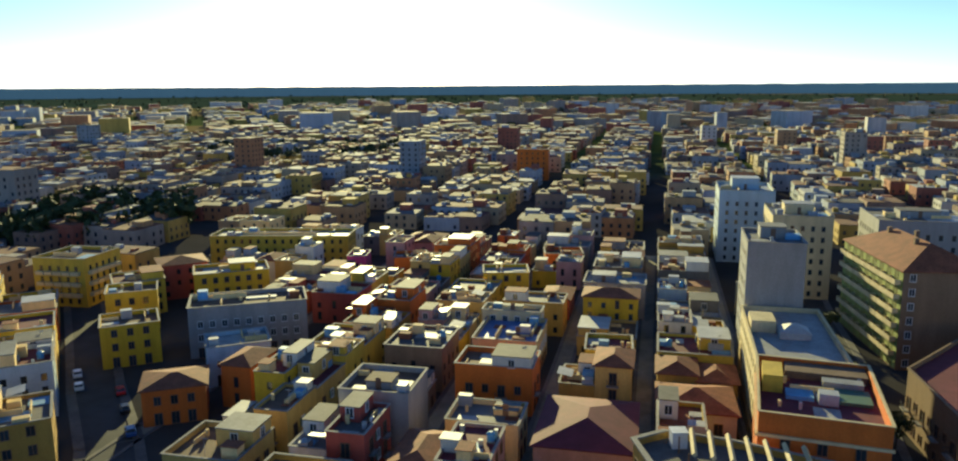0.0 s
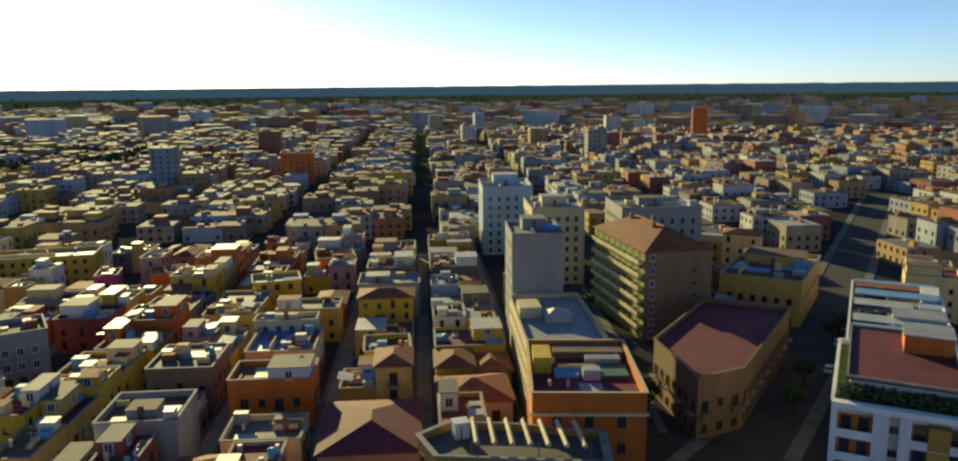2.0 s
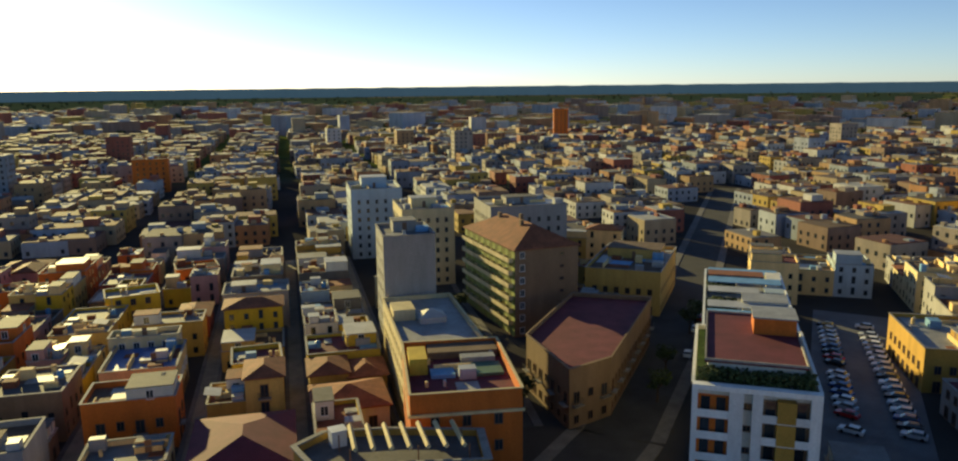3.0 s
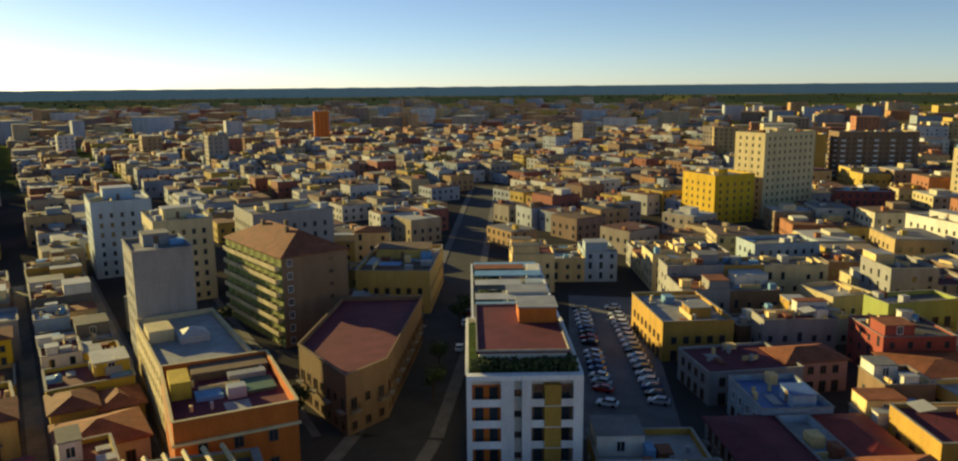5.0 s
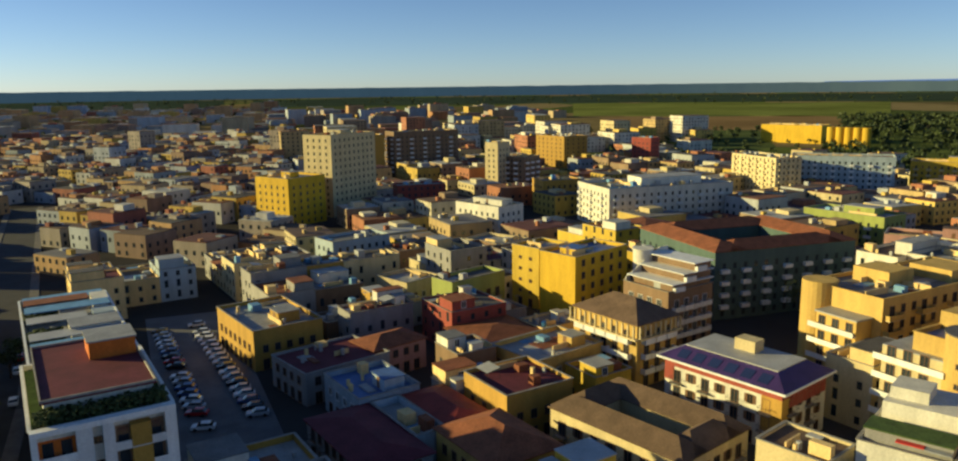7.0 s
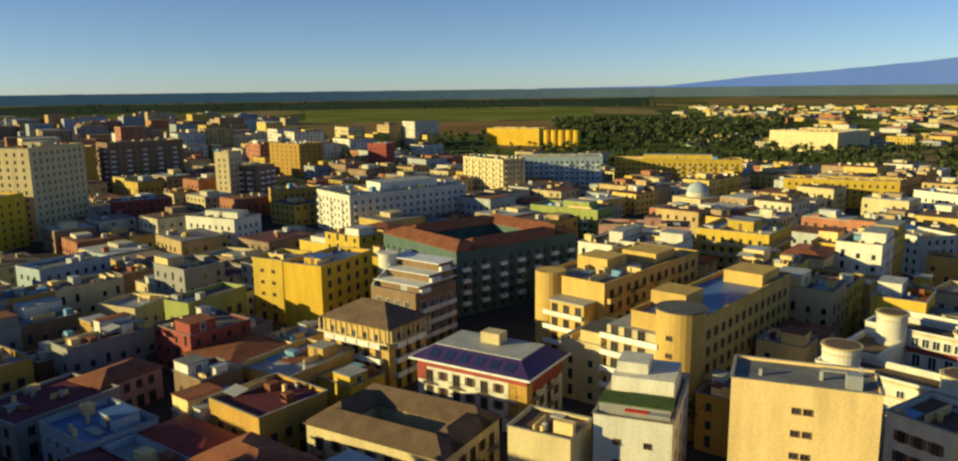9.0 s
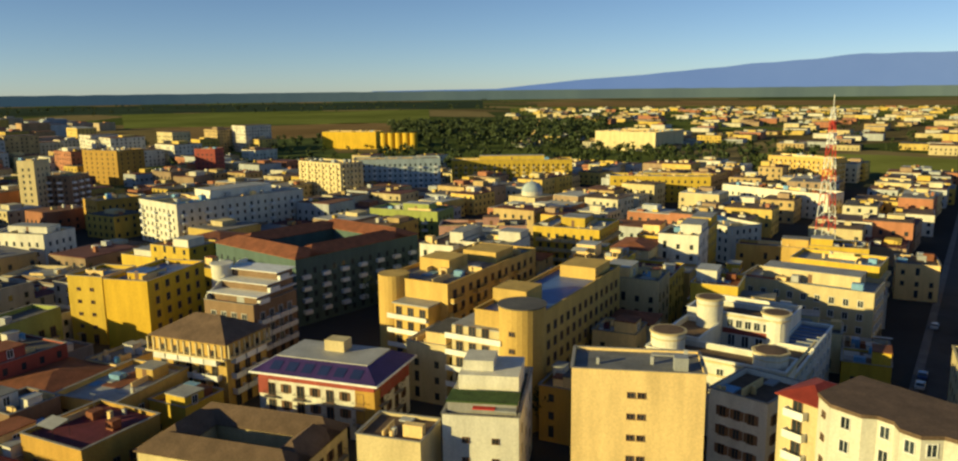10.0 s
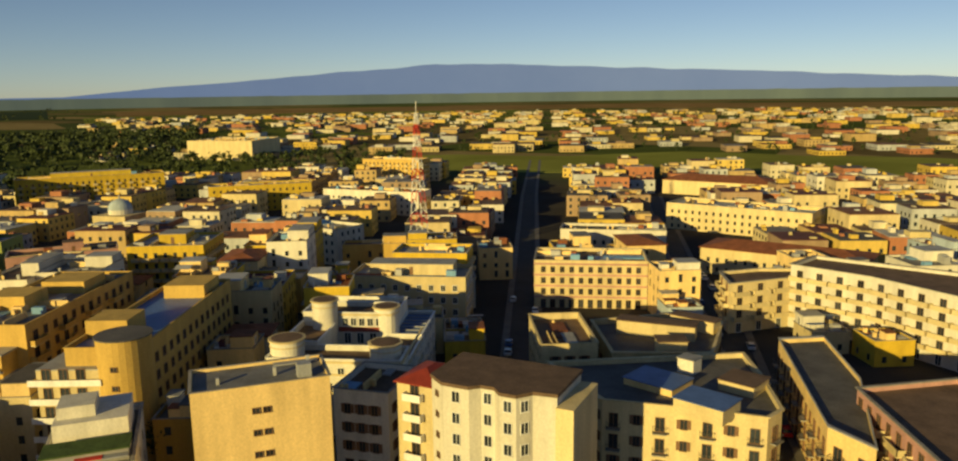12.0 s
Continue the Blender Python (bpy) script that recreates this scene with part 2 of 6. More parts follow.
WIN = {
    "plain": window_mesh(1.1, 1.5, "frame_white"), "brown": window_mesh(1.1, 1.5, "frame_brown"),
    "green": window_mesh(1.0, 1.5, "frame_white", "shutter_green"), "wood": window_mesh(1.0, 1.5, "frame_brown", "frame_brown"),
    "door": window_mesh(1.3, 2.2, "frame_brown"), "door_white": window_mesh(1.3, 2.2, "frame_white"), "wide": window_mesh(2.2, 1.5, "frame_white"),
    "small": window_mesh(0.9, 0.7, "frame_brown"), "band": window_mesh(2.6, 1.6, "frame_brown"),
}
BAL = {
    "iron": balcony_mesh(2.2, 1.0, "iron", "concrete"), "white": balcony_mesh(3.0, 1.2, "frame_white", "frame_white", True),
    "long": balcony_mesh(5.2, 1.3, "iron", "frame_white"), "cream": balcony_mesh(4.6, 1.3, "plaster_cream", "plaster_cream", True),
    "tan": balcony_mesh(4.6, 1.3, "plaster_tan", "plaster_cream", True),
}
def split_mesh(me, pick, name):
    """One material's faces of a mesh as a mesh of their own."""
    keep = Shape()
    for p in me.polygons:
        if (p.material_index == 1) == pick:
            keep.face([tuple(me.vertices[i].co) for i in p.vertices], p.material_index if not pick else 0)
    mats = [m.name for m in me.materials]
    return keep.weld().mesh(name, [mats[1]] if pick else mats)


WIN_FRAME = {k: split_mesh(m, False, "window") for k, m in WIN.items()}
WIN_PANE = {k: split_mesh(m, True, "pane") for k, m in WIN.items()}
BAL_SLAB = {k: split_mesh(m, False, "balcony") for k, m in BAL.items()}
BAL_RAIL = {k: split_mesh(m, True, "railing") for k, m in BAL.items()}


def add_window(root, kind, at, near):
    if near:
        ob = part("window", WIN_FRAME[kind], None, root, at=at)
        part("pane", WIN_PANE[kind], None, ob)
    else:
        part("window", WIN[kind], None, root, at=at)


def add_balcony(root, kind, at, near):
    if near:
        ob = part("balcony", BAL_SLAB[kind], None, root, at=at)
        part("railing", BAL_RAIL[kind], None, ob)
    else:
        part("balcony", BAL[kind], None, root, at=at)


HERO = []          # footprints that the loose fabric keeps clear of: x, y, rot, w, d
EYE = Vector((0.0, 5.0))


def sides(w, d):
    """For each wall: its pose from the middle, its length."""
    return [((0, -d / 2), 0, w), ((w / 2, 0), 90, d), ((0, d / 2), 180, w), ((-w / 2, 0), 270, d)]


def facade(root, w, d, h, storey, spacing, win, bal, x, y, rot, base=0.0, first="door", only=None, bal_every=2, margin=1.2):
    """Windows and balconies, wall by wall; walls turned from the open city get their windows as one joined piece."""
    rows = max(1, int((h - base) / storey + 0.25))
    far, rows_out = Shape(), Shape()
    remote, close = math.hypot(x, y) > 225, math.hypot(x, y) < 132
    for i, ((px, py), turn, length) in enumerate(sides(w, d)):
        if only is not None and i not in only:
            continue
        a = radians(rot + turn)
        outward = Vector((math.sin(a), -math.cos(a)))
        mid = Vector((x, y)) + outward * (w + d) / 4
        facing = outward.dot((EYE - mid).normalized())
        cols = max(1, int((length - 2 * margin) / spacing + 0.6))
        for r in range(rows):
            z = base + r * storey + 0.9
            for c in range(cols):
                off = (c - (cols - 1) / 2) * (length - 2 * margin) / cols
                t = radians(turn)
                wx, wy = px + off * math.cos(t), py + off * math.sin(t)
                if facing < 0.12 or remote:
                    ex, ey, ox, oy = math.cos(t) * 0.5, math.sin(t) * 0.5, math.sin(t) * 0.02, -math.cos(t) * 0.02
                    far.face([(wx - ex + ox, wy - ey + oy, z), (wx + ex + ox, wy + ey + oy, z), (wx + ex + ox, wy + ey + oy, z + 1.5), (wx - ex + ox, wy - ey + oy, z + 1.5)])
                    if remote and bal and r > 0 and c % abs(bal_every) == 0 and facing > 0.12:
                        bx, by = wx + math.sin(t) * 0.55, wy - math.cos(t) * 0.55
                        rows_out.turned_box(bx, by, z - 1.0, z - 0.02, 2.4, 1.1, t)
                    continue
                has_bal = bal and r > 0 and (c + (r if bal_every < 0 else 0)) % abs(bal_every) == 0
                kind = (first if r == 0 and base == 0 else ("door" if has_bal and win != "door_white" else win))
                zz = z - 0.72 if kind.startswith("door") else z
                add_window(root, kind, pose(wx, wy, zz, 0, 0, turn), close)
                if has_bal:
                    add_balcony(root, bal, pose(wx, wy, z - 0.85, 0, 0, turn), close)
    if far.v:
        part("glazing", far, "glass_dark", root, kind="stuff")
    if rows_out.v:
        part("balcony_front", rows_out, "plaster_cream" if bal != "white" else "frame_white", root, kind="stuff")


def flat_top(root, w, d, h, wall, roof, par=0.9, hut=None, cap="concrete", cx=0, cy=0, z0=0.0):
    """Outer walls with a parapet round a sunk flat roof, and a stair hut on it."""
    t = 0.28
    s = Shape()
    x0, x1, y0, y1, z1 = cx - w / 2, cx + w / 2, cy - d / 2, cy + d / 2, h + par
    o = [(x0, y0), (x1, y0), (x1, y1), (x0, y1)]
    n = [(x0 + t, y0 + t), (x1 - t, y0 + t), (x1 - t, y1 - t), (x0 + t, y1 - t)]
    for i in range(4):
        j = (i + 1) % 4
        s.face([(*o[i], z0), (*o[j], z0), (*o[j], z1), (*o[i], z1)])
        s.face([(*n[j], h), (*n[i], h), (*n[i], z1), (*n[j], z1)])
        s.face([(*o[i], z1), (*o[j], z1), (*n[j], z1), (*n[i], z1)])
    part("wall", s, "plaster_" + wall, root)
    r = Shape()
    r.box(x0 + t, y0 + t, h - 0.2, x1 - t, y1 - t, h + 0.02)
    part("roof", r, "roof_" + roof, root)
    c = Shape()
    for i in range(4):
        j = (i + 1) % 4
        a, b = Vector(o[i]), Vector(o[j])
        m, e = (a + b) / 2, (b - a)
        c.turned_box(m.x, m.y, z1, z1 + 0.09, e.length + 0.3 if i % 2 == 0 else e.length - 0.3, 0.42, math.atan2(e.y, e.x))
    part("parapet_cap", c, cap if cap in MATS else "plaster_" + cap, root)
    if hut:
        hx, hy, hw, hd, hh = hut
        g = Shape()
        g.box(hx - hw / 2, hy - hd / 2, h, hx + hw / 2, hy + hd / 2, h + hh)
        g.box(hx - hw / 2 - 0.15, hy - hd / 2 - 0.15, h + hh, hx + hw / 2 + 0.15, hy + hd / 2 + 0.15, h + hh + 0.15, 1)
        g.box(hx - 0.5, hy - hd / 2 - 0.03, h + 0.05, hx + 0.5, hy - hd / 2, h + 2.1, 2)
        part("stair_hut", g, ["plaster_" + wall, "roof_" + roof, "frame_brown"], root)


def house(name, x, y, rot, w, d, h, wall="cream", roof="grey", label="", storey=3.1, spacing=3.0, win="plain", bal=None, par=0.9, hut=None,
          hipped=0.0, first="door", base=0.0, only=None, bal_every=2, cap="concrete", group="", keep=True, category="building", bands=None):
    root = thing(name, x, y, 0, rot, label, category, group)
    if hipped:
        s = Shape()
        s.box(-w / 2, -d / 2, 0, w / 2, d / 2, h - 0.02)
        part("wall", s, "plaster_" + wall, root)
        r = Shape()
        r.hip(w, d, h + 0.17, hipped)
        part("roof", r, "roof_" + roof, root)
    else:
        flat_top(root, w, d, h, wall, roof, par, hut, cap)
    if bands:
        for k in range(1, int(h / storey + 0.3) + 1):
            z = k * storey + base - 0.15
            for (px, py), turn, length in sides(w, d):
                a, b = radians(turn), Shape()
                b.turned_box(px + math.sin(a) * 0.06, py - math.cos(a) * 0.06, z, z + 0.5, length, 0.24 if turn % 180 == 0 else 0.2, a)
                part("string_course", b, bands if bands in MATS else "plaster_" + bands, root)
    if win:
        facade(root, w, d, h, storey, spacing, win, bal, x, y, rot, base, first, only, bal_every)
    if keep:
        HERO.append((x, y, rot, w, d))
        if not hipped:
            TOPS.append((root, w, d, h))
    return root


def polygon_block(name, outline, h, wall, roof, label, storey=3.2, spacing=3.0, win="plain", bal=None, bal_every=2, par=0.7, cap="concrete", blind=(), first=None):
    """A block on an uneven plan, given as corners in turn against the clock."""
    n = len(outline)
    if sum(a[0] * b[1] - b[0] * a[1] for a, b in zip(outline, outline[1:] + outline[:1])) < 0:
        outline = outline[::-1]
    cx, cy = sum(p[0] for p in outline) / n, sum(p[1] for p in outline) / n
    o = [(p[0] - cx, p[1] - cy) for p in outline]
    k = 1 - 0.35 / (sum(math.hypot(*p) for p in o) / n) * 1.2
    inn = [(p[0] * k, p[1] * k) for p in o]
    out = [(p[0] * (2 - k), p[1] * (2 - k)) for p in o]
    root = thing(name, cx, cy, 0, 0, label, "building")
    z1 = h + par
    s, c = Shape(), Shape()
    for i in range(n):
        j = (i + 1) % n
        s.face([(*o[i], 0), (*o[j], 0), (*o[j], z1), (*o[i], z1)])
        s.face([(*inn[j], h), (*inn[i], h), (*inn[i], z1), (*inn[j], z1)])
        c.face([(*out[i], z1), (*out[j], z1), (*out[j], z1 + 0.2), (*out[i], z1 + 0.2)])
        c.face([(*out[i], z1 + 0.2), (*out[j], z1 + 0.2), (*inn[j], z1 + 0.2), (*inn[i], z1 + 0.2)])
        c.face([(*inn[j], z1), (*inn[i], z1), (*inn[i], z1 + 0.2), (*inn[j], z1 + 0.2)])
        c.face([(*out[j], z1), (*out[i], z1), (*o[i], z1), (*o[j], z1)])
    part("wall", s, "plaster_" + wall, root)
    part("parapet_cap", c, cap if cap in MATS else "plaster_" + cap, root)
    r = Shape()
    r.prism([(p[0] * 0.995, p[1] * 0.995) for p in inn], h - 0.2, h + 0.02)
    part("roof", r, "roof_" + roof, root)
    for i in range(n):
        if i in blind:
            continue
        a, b = Vector(o[i]), Vector(o[(i + 1) % n])
        e = b - a
        turn = math.degrees(math.atan2(e.y, e.x))
        outward = Vector((e.y, -e.x)).normalized()
        if outward.dot((EYE - Vector((cx, cy)) - (a + b) / 2).normalized()) < 0.05:
            continue
        cols = max(1, int((e.length - 1.5) / spacing + 0.5))
        for rr in range(max(1, int(h / storey + 0.25))):
            z = rr * storey + 0.9
            for q in range(cols):
                m = a + e * ((q + 0.5) / cols)
                has = bal and rr > 0 and q % bal_every == 0
                kind = "door" if has else (first if first and rr == 0 else win)
                add_window(root, kind, pose(m.x, m.y, z - (0.72 if kind.startswith("door") else 0), 0, 0, turn), math.hypot(cx, cy) < 132)
                if has:
                    add_balcony(root, bal, pose(m.x, m.y, z - 0.85, 0, 0, turn), math.hypot(cx, cy) < 132)
    HULLS.append(outline)
    return root


TOPS = []          # flat roofs of the outstanding buildings
HULLS = []         # uneven footprints, likewise kept clear


# ---- ground, streets, distance ----
def ground_material():
    """Paved town near by; beyond the town's edge dry and green fields in long strips."""
    m = surface("town_and_fields", (1, 1, 1), 0.95, 0.3, 0.02, 0.0, vary=0.0, streak=False, spec=0.0)
    n, l = m.node_tree.nodes, m.node_tree.links
    geo = n.new("ShaderNodeNewGeometry")
    mp = n.new("ShaderNodeMapping")
    mp.inputs["Rotation"].default_value = (0, 0, 0.6)
    mp.inputs["Scale"].default_value = (0.0022, 0.006, 0.0)
    l.new(geo.outputs["Position"], mp.inputs["Vector"])
    vo = n.new("ShaderNodeTexVoronoi")
    vo.inputs["Scale"].default_value = 1.0
    l.new(mp.outputs["Vector"], vo.inputs["Vector"])
    sep = n.new("ShaderNodeSeparateColor")
    l.new(vo.outputs["Color"], sep.inputs["Color"])
    cr = n.new("ShaderNodeValToRGB")
    cr.color_ramp.interpolation = "CONSTANT"
    fields = [(0.09, 0.115, 0.035), (0.24, 0.185, 0.08), (0.14, 0.17, 0.045), (0.17, 0.135, 0.065), (0.08, 0.10, 0.04), (0.28, 0.22, 0.10), (0.11, 0.14, 0.05)]
    while len(cr.color_ramp.elements) < len(fields):
        cr.color_ramp.elements.new(0.5)
    for i, c in enumerate(fields):
        cr.color_ramp.elements[i].position = i / len(fields)
        cr.color_ramp.elements[i].color = (*c, 1)
    l.new(sep.outputs["Red"], cr.inputs["Fac"])
    dist = n.new("ShaderNodeVectorMath")
    dist.operation = "LENGTH"
    l.new(geo.outputs["Position"], dist.inputs[0])
    edge = n.new("ShaderNodeMapRange")
    edge.inputs["From Min"].default_value, edge.inputs["From Max"].default_value = 480, 620
    l.new(dist.outputs["Value"], edge.inputs["Value"])
    mix = n.new("ShaderNodeMix")
    mix.data_type = "RGBA"
    mix.inputs["A"].default_value = (0.07, 0.066, 0.062, 1)
    l.new(edge.outputs["Result"], mix.inputs["Factor"])
    l.new(cr.outputs["Color"], mix.inputs["B"])
    tone = [x for x in n if x.type == "VECT_MATH" and x.operation == "SCALE"][0]
    l.new(mix.outputs["Result"], tone.inputs[0])


ground_material()
g = Shape()
rings = [0, 60, 150, 400, 900, 1800, 3200, 4900]
for a in range(48):
    t0, t1 = 2 * math.pi * a / 48, 2 * math.pi * (a + 1) / 48
    for r0, r1 in zip(rings, rings[1:]):
        pts = [(r1 * math.cos(t0), r1 * math.sin(t0), 0), (r1 * math.cos(t1), r1 * math.sin(t1), 0), (r0 * math.cos(t1), r0 * math.sin(t1), 0)]
        if r0:
            pts.append((r0 * math.cos(t0), r0 * math.sin(t0), 0))
        g.face(pts)
tagged(new("ground", g.mesh("ground", ["town_and_fields"])), "paved town ground running out into farm fields", "ground", kind="structure")

STREETS = []       # centre line and half width, kept clear of the loose fabric


def road(name, pts, width, mat="asphalt", walkway=1.3, z=0.012, label="narrow dark asphalt street between houses"):
    root = thing(name, 0, 0, 0, 0, label, "road", kind="structure")
    s, k = Shape(), Shape()
    for (xa, ya), (xb, yb) in zip(pts, pts[1:]):
        a, b = Vector((xa, ya)), Vector((xb, yb))
        e = (b - a).normalized()
        nrm = Vector((-e.y, e.x))
        p = [a + nrm * width / 2, a - nrm * width / 2, b - nrm * width / 2, b + nrm * width / 2]
        s.face([(q.x, q.y, z) for q in (p[0], p[1], p[2], p[3])])
        if walkway:
            for sgn in (-1, 1):
                m = (a + b) / 2 + nrm * sgn * (width / 2 - walkway / 2)
                k.turned_box(m.x, m.y, 0, 0.15, (b - a).length, walkway, math.atan2(e.y, e.x))
        STREETS.append((xa, ya, xb, yb, width / 2))
    part("carriageway", s, mat, root)
    if walkway:
        part("pavement", k, "paving", root)


U13 = (math.sin(radians(13)), math.cos(radians(13)))


def lane(v, u0, u1):
    """A street of the old quarter, by its offset across and its reach along."""
    a = (v * U13[1] + u0 * U13[0], -v * U13[0] + u0 * U13[1])
    b = (v * U13[1] + u1 * U13[0], -v * U13[0] + u1 * U13[1])
    return [a, b]


LANES = [-156, -139, -122, -105, -88, -71, -54.5, -37.8, -18.5, -0.8, 18.0]


def lane_start(v):
    return 70 if v >= -90 else 137 + (-92 - v) / 0.6


for k, v in enumerate(LANES):
    road("road", lane(v, lane_start(v), 275), 4.6, "lane_stone", walkway=0.8, z=0.006, label="narrow lane between old town houses")
road("road", [(30, 71), (77, 101), (110, 128), (153, 167), (330, 330)], 17, walkway=2.5, z=0.02, label="broad shaded avenue with pavements")
road("road", [(64, 112), (70, 130), (79, 157), (89, 195), (112, 270)], 9, walkway=1.6, z=0.03, label="shaded side street beside tall blocks")
road("road", [(74, -76), (108, -121), (145, -167), (284, -340), (428, -525)], 10, walkway=1.8, z=0.02, label="long straight street in deep shade")
road("road", [(16, -58), (50, -117), (84, -174), (130, -235), (226, -380)], 10, walkway=1.8, z=0.02, label="street curving past a long white block")
road("road", [(-50, 95), (-64, 123), (-78, 147), (-94, 177), (-150, 280)], 11, walkway=1.8, z=0.02, label="side street with parked cars")
lot = Shape()
lot.prism([(98, 79), (108, 62), (182, 120), (170, 137)], 0.0, 0.02)
car_park = tagged(new("car_park", lot.mesh("car_park", ["parking_asphalt"])), "grey asphalt car park between house rows", "car park", kind="structure")
STREETS.append((103, 72, 174, 130, 13))

# distant ridge and rim of the plain, with haze put into colour and glow
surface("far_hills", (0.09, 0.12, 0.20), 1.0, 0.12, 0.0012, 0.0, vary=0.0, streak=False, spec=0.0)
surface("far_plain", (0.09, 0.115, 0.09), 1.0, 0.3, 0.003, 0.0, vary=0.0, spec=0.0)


# faint blue emission on both, standing in for light scattered by haze
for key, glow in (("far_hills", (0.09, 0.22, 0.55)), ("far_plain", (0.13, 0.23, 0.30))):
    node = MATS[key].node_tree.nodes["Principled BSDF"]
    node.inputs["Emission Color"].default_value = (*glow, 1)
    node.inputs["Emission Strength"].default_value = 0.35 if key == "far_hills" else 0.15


def ridge(az):
    keys = [(-180, 0), (100, 0), (109, 6), (116, 60), (122, 100), (128, 140), (134, 176), (140, 168), (150, 130), (160, 90), (172, 30), (180, 0)]
    for (a0, h0), (a1, h1) in zip(keys, keys[1:]):
        if a0 <= az <= a1:
            return h0 + (h1 - h0) * (az - a0) / (a1 - a0)
    return 0


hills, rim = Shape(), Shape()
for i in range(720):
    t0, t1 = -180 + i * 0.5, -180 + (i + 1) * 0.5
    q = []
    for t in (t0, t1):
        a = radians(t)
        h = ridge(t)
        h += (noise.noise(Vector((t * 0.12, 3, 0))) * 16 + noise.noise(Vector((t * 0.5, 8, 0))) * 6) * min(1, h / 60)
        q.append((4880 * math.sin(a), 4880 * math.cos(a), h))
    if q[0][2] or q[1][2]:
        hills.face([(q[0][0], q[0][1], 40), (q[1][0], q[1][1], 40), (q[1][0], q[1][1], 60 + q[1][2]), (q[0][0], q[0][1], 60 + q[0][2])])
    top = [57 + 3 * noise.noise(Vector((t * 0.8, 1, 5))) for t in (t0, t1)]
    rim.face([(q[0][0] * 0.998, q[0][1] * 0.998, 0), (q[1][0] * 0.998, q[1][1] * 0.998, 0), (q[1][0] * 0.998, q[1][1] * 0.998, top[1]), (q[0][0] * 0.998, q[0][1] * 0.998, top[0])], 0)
tagged(new("backdrop_hills", hills.mesh("hills", ["far_hills"])), "long mountain ridge tinted haze blue far beyond the plain", "mountains", kind="structure")
tagged(new("backdrop_plain", rim.mesh("rim", ["far_plain"])), "rim of the far plain with blue-green haze painted in", "distance", kind="structure")


# ---- the buildings that stand out ----
# old quarter and avenue corner
def orange_block():
    """Corner block with a sunk roof terrace full of sheds and tarpaulins."""
    root = house("apartment_block", 47.8, 103, 341, 16, 22.5, 16.4, "orange", "maroon", "orange-rendered corner block with a sunk roof terrace", win="brown", par=1.6, cap="plaster_cream", spacing=4.2, storey=4.0)
    for x0, y0, x1, y1, hh, mt in ((-7.4, 0, -4.6, 6, 2.6, "plaster_yellow"), (-4, 6.5, 7.4, 10.8, 1.2, "roof_brown"), (0.5, -2, 7.0, 3, 0.5, "shutter_green"), (-4.2, -2.0, -0.5, 1.0, 0.6, "tarp_blue"), (1.0, 3.6, 6.5, 5.6, 1.1, "roof_pale")):
        s = Shape()
        s.box(x0, y0, 16.4, x1, y1, 16.4 + hh)
        part("terrace_shed", s, mt, root)
    co = Shape()
    co.box(-8.3, -11.55, 14.6, 8.3, -11.25, 15.0)
    co.box(-8.3, -11.25, 14.6, -8.0, 11.25, 15.0)
    part("cornice", co, "plaster_cream", root)


orange_block()
blue_top = house("apartment_block", 55.3, 131.2, 346, 14.2, 31, 16, "cream", "pale", "cream block with a pale blue-grey flat roof", par=0.8, bal="iron", cap="plaster_cream")
TOPS.pop()
lan = Shape()
lan.hip(5.0, 4.5, 17.2, 1.3, 0.1, cx=0.5, cy=0)
lan.box(-2, -2.25, 16, 3, 2.25, 17.1)
part("roof_lantern", lan, "roof_white", blue_top)
ter = Shape()
ter.box(-6.6, 1, 16, -2.4, 7, 18.2)
part("roof_room", ter, "plaster_cream", blue_top)
house("apartment_block", 60.2, 155, 346, 11, 15, 29, "grey", "grey", "tall grey rendered block with a blank gable", win="plain", par=0.6, hut=(0, 2, 5, 5, 2.4), only=(1, 2, 3))
green = house("apartment_block", 98.5, 171.5, 264, 34, 17, 21.5, "brown", "terracotta", "tall balconied block under a hipped brown roof", hipped=4.5, bal="cream", bal_every=1, win="door", spacing=4.0, only=(0, 3))
face = Shape()
face.box(-16.9, -8.56, 0.3, 16.9, -8.5, 21.2)
part("facade_panel", face, "plaster_green", green, "olive green painted balcony front")
for k in range(7):
    for yy, kind in ((-6.6, "plain"), (4.0, "small")):
        add_window(green, kind, pose(17, yy, 0.9 + k * 3.1, 0, 0, 90), False)
for dx, dy in ((-9, -2), (-4, 2), (5, -2)):
    ch = Shape()
    ch.box(dx, dy, 22.5, dx + 0.9, dy + 0.9, 26.6)
    part("chimney", ch, "plaster_brown", green)
house("apartment_block", 120, 208, 346, 24, 22, 24, "grey", "bitumen", "dark flat-roofed block behind the hipped one", par=0.6, hut=(0, 0, 10, 6, 2))
house("apartment_block", 93, 222, 346, 16, 22, 23, "cream", "pale", "pale yellow topped apartment block", hut=(0, 0, 8, 6, 3))
house("apartment_block", 93, 268, 346, 18, 24, 24, "lightblue", "white", "pale blue-grey apartment block with roof rooms", hut=(0, 0, 9, 8, 4))
polygon_block("town_house", [(71.2, 106.8), (81.4, 108.4), (113.5, 136.0), (100, 148.5), (74.5, 127)], 10.6, "brown", "maroon", "brown corner building with a wide dark red roof", storey=4.4, spacing=2.8, win="brown", bal="iron", cap="plaster_brown")
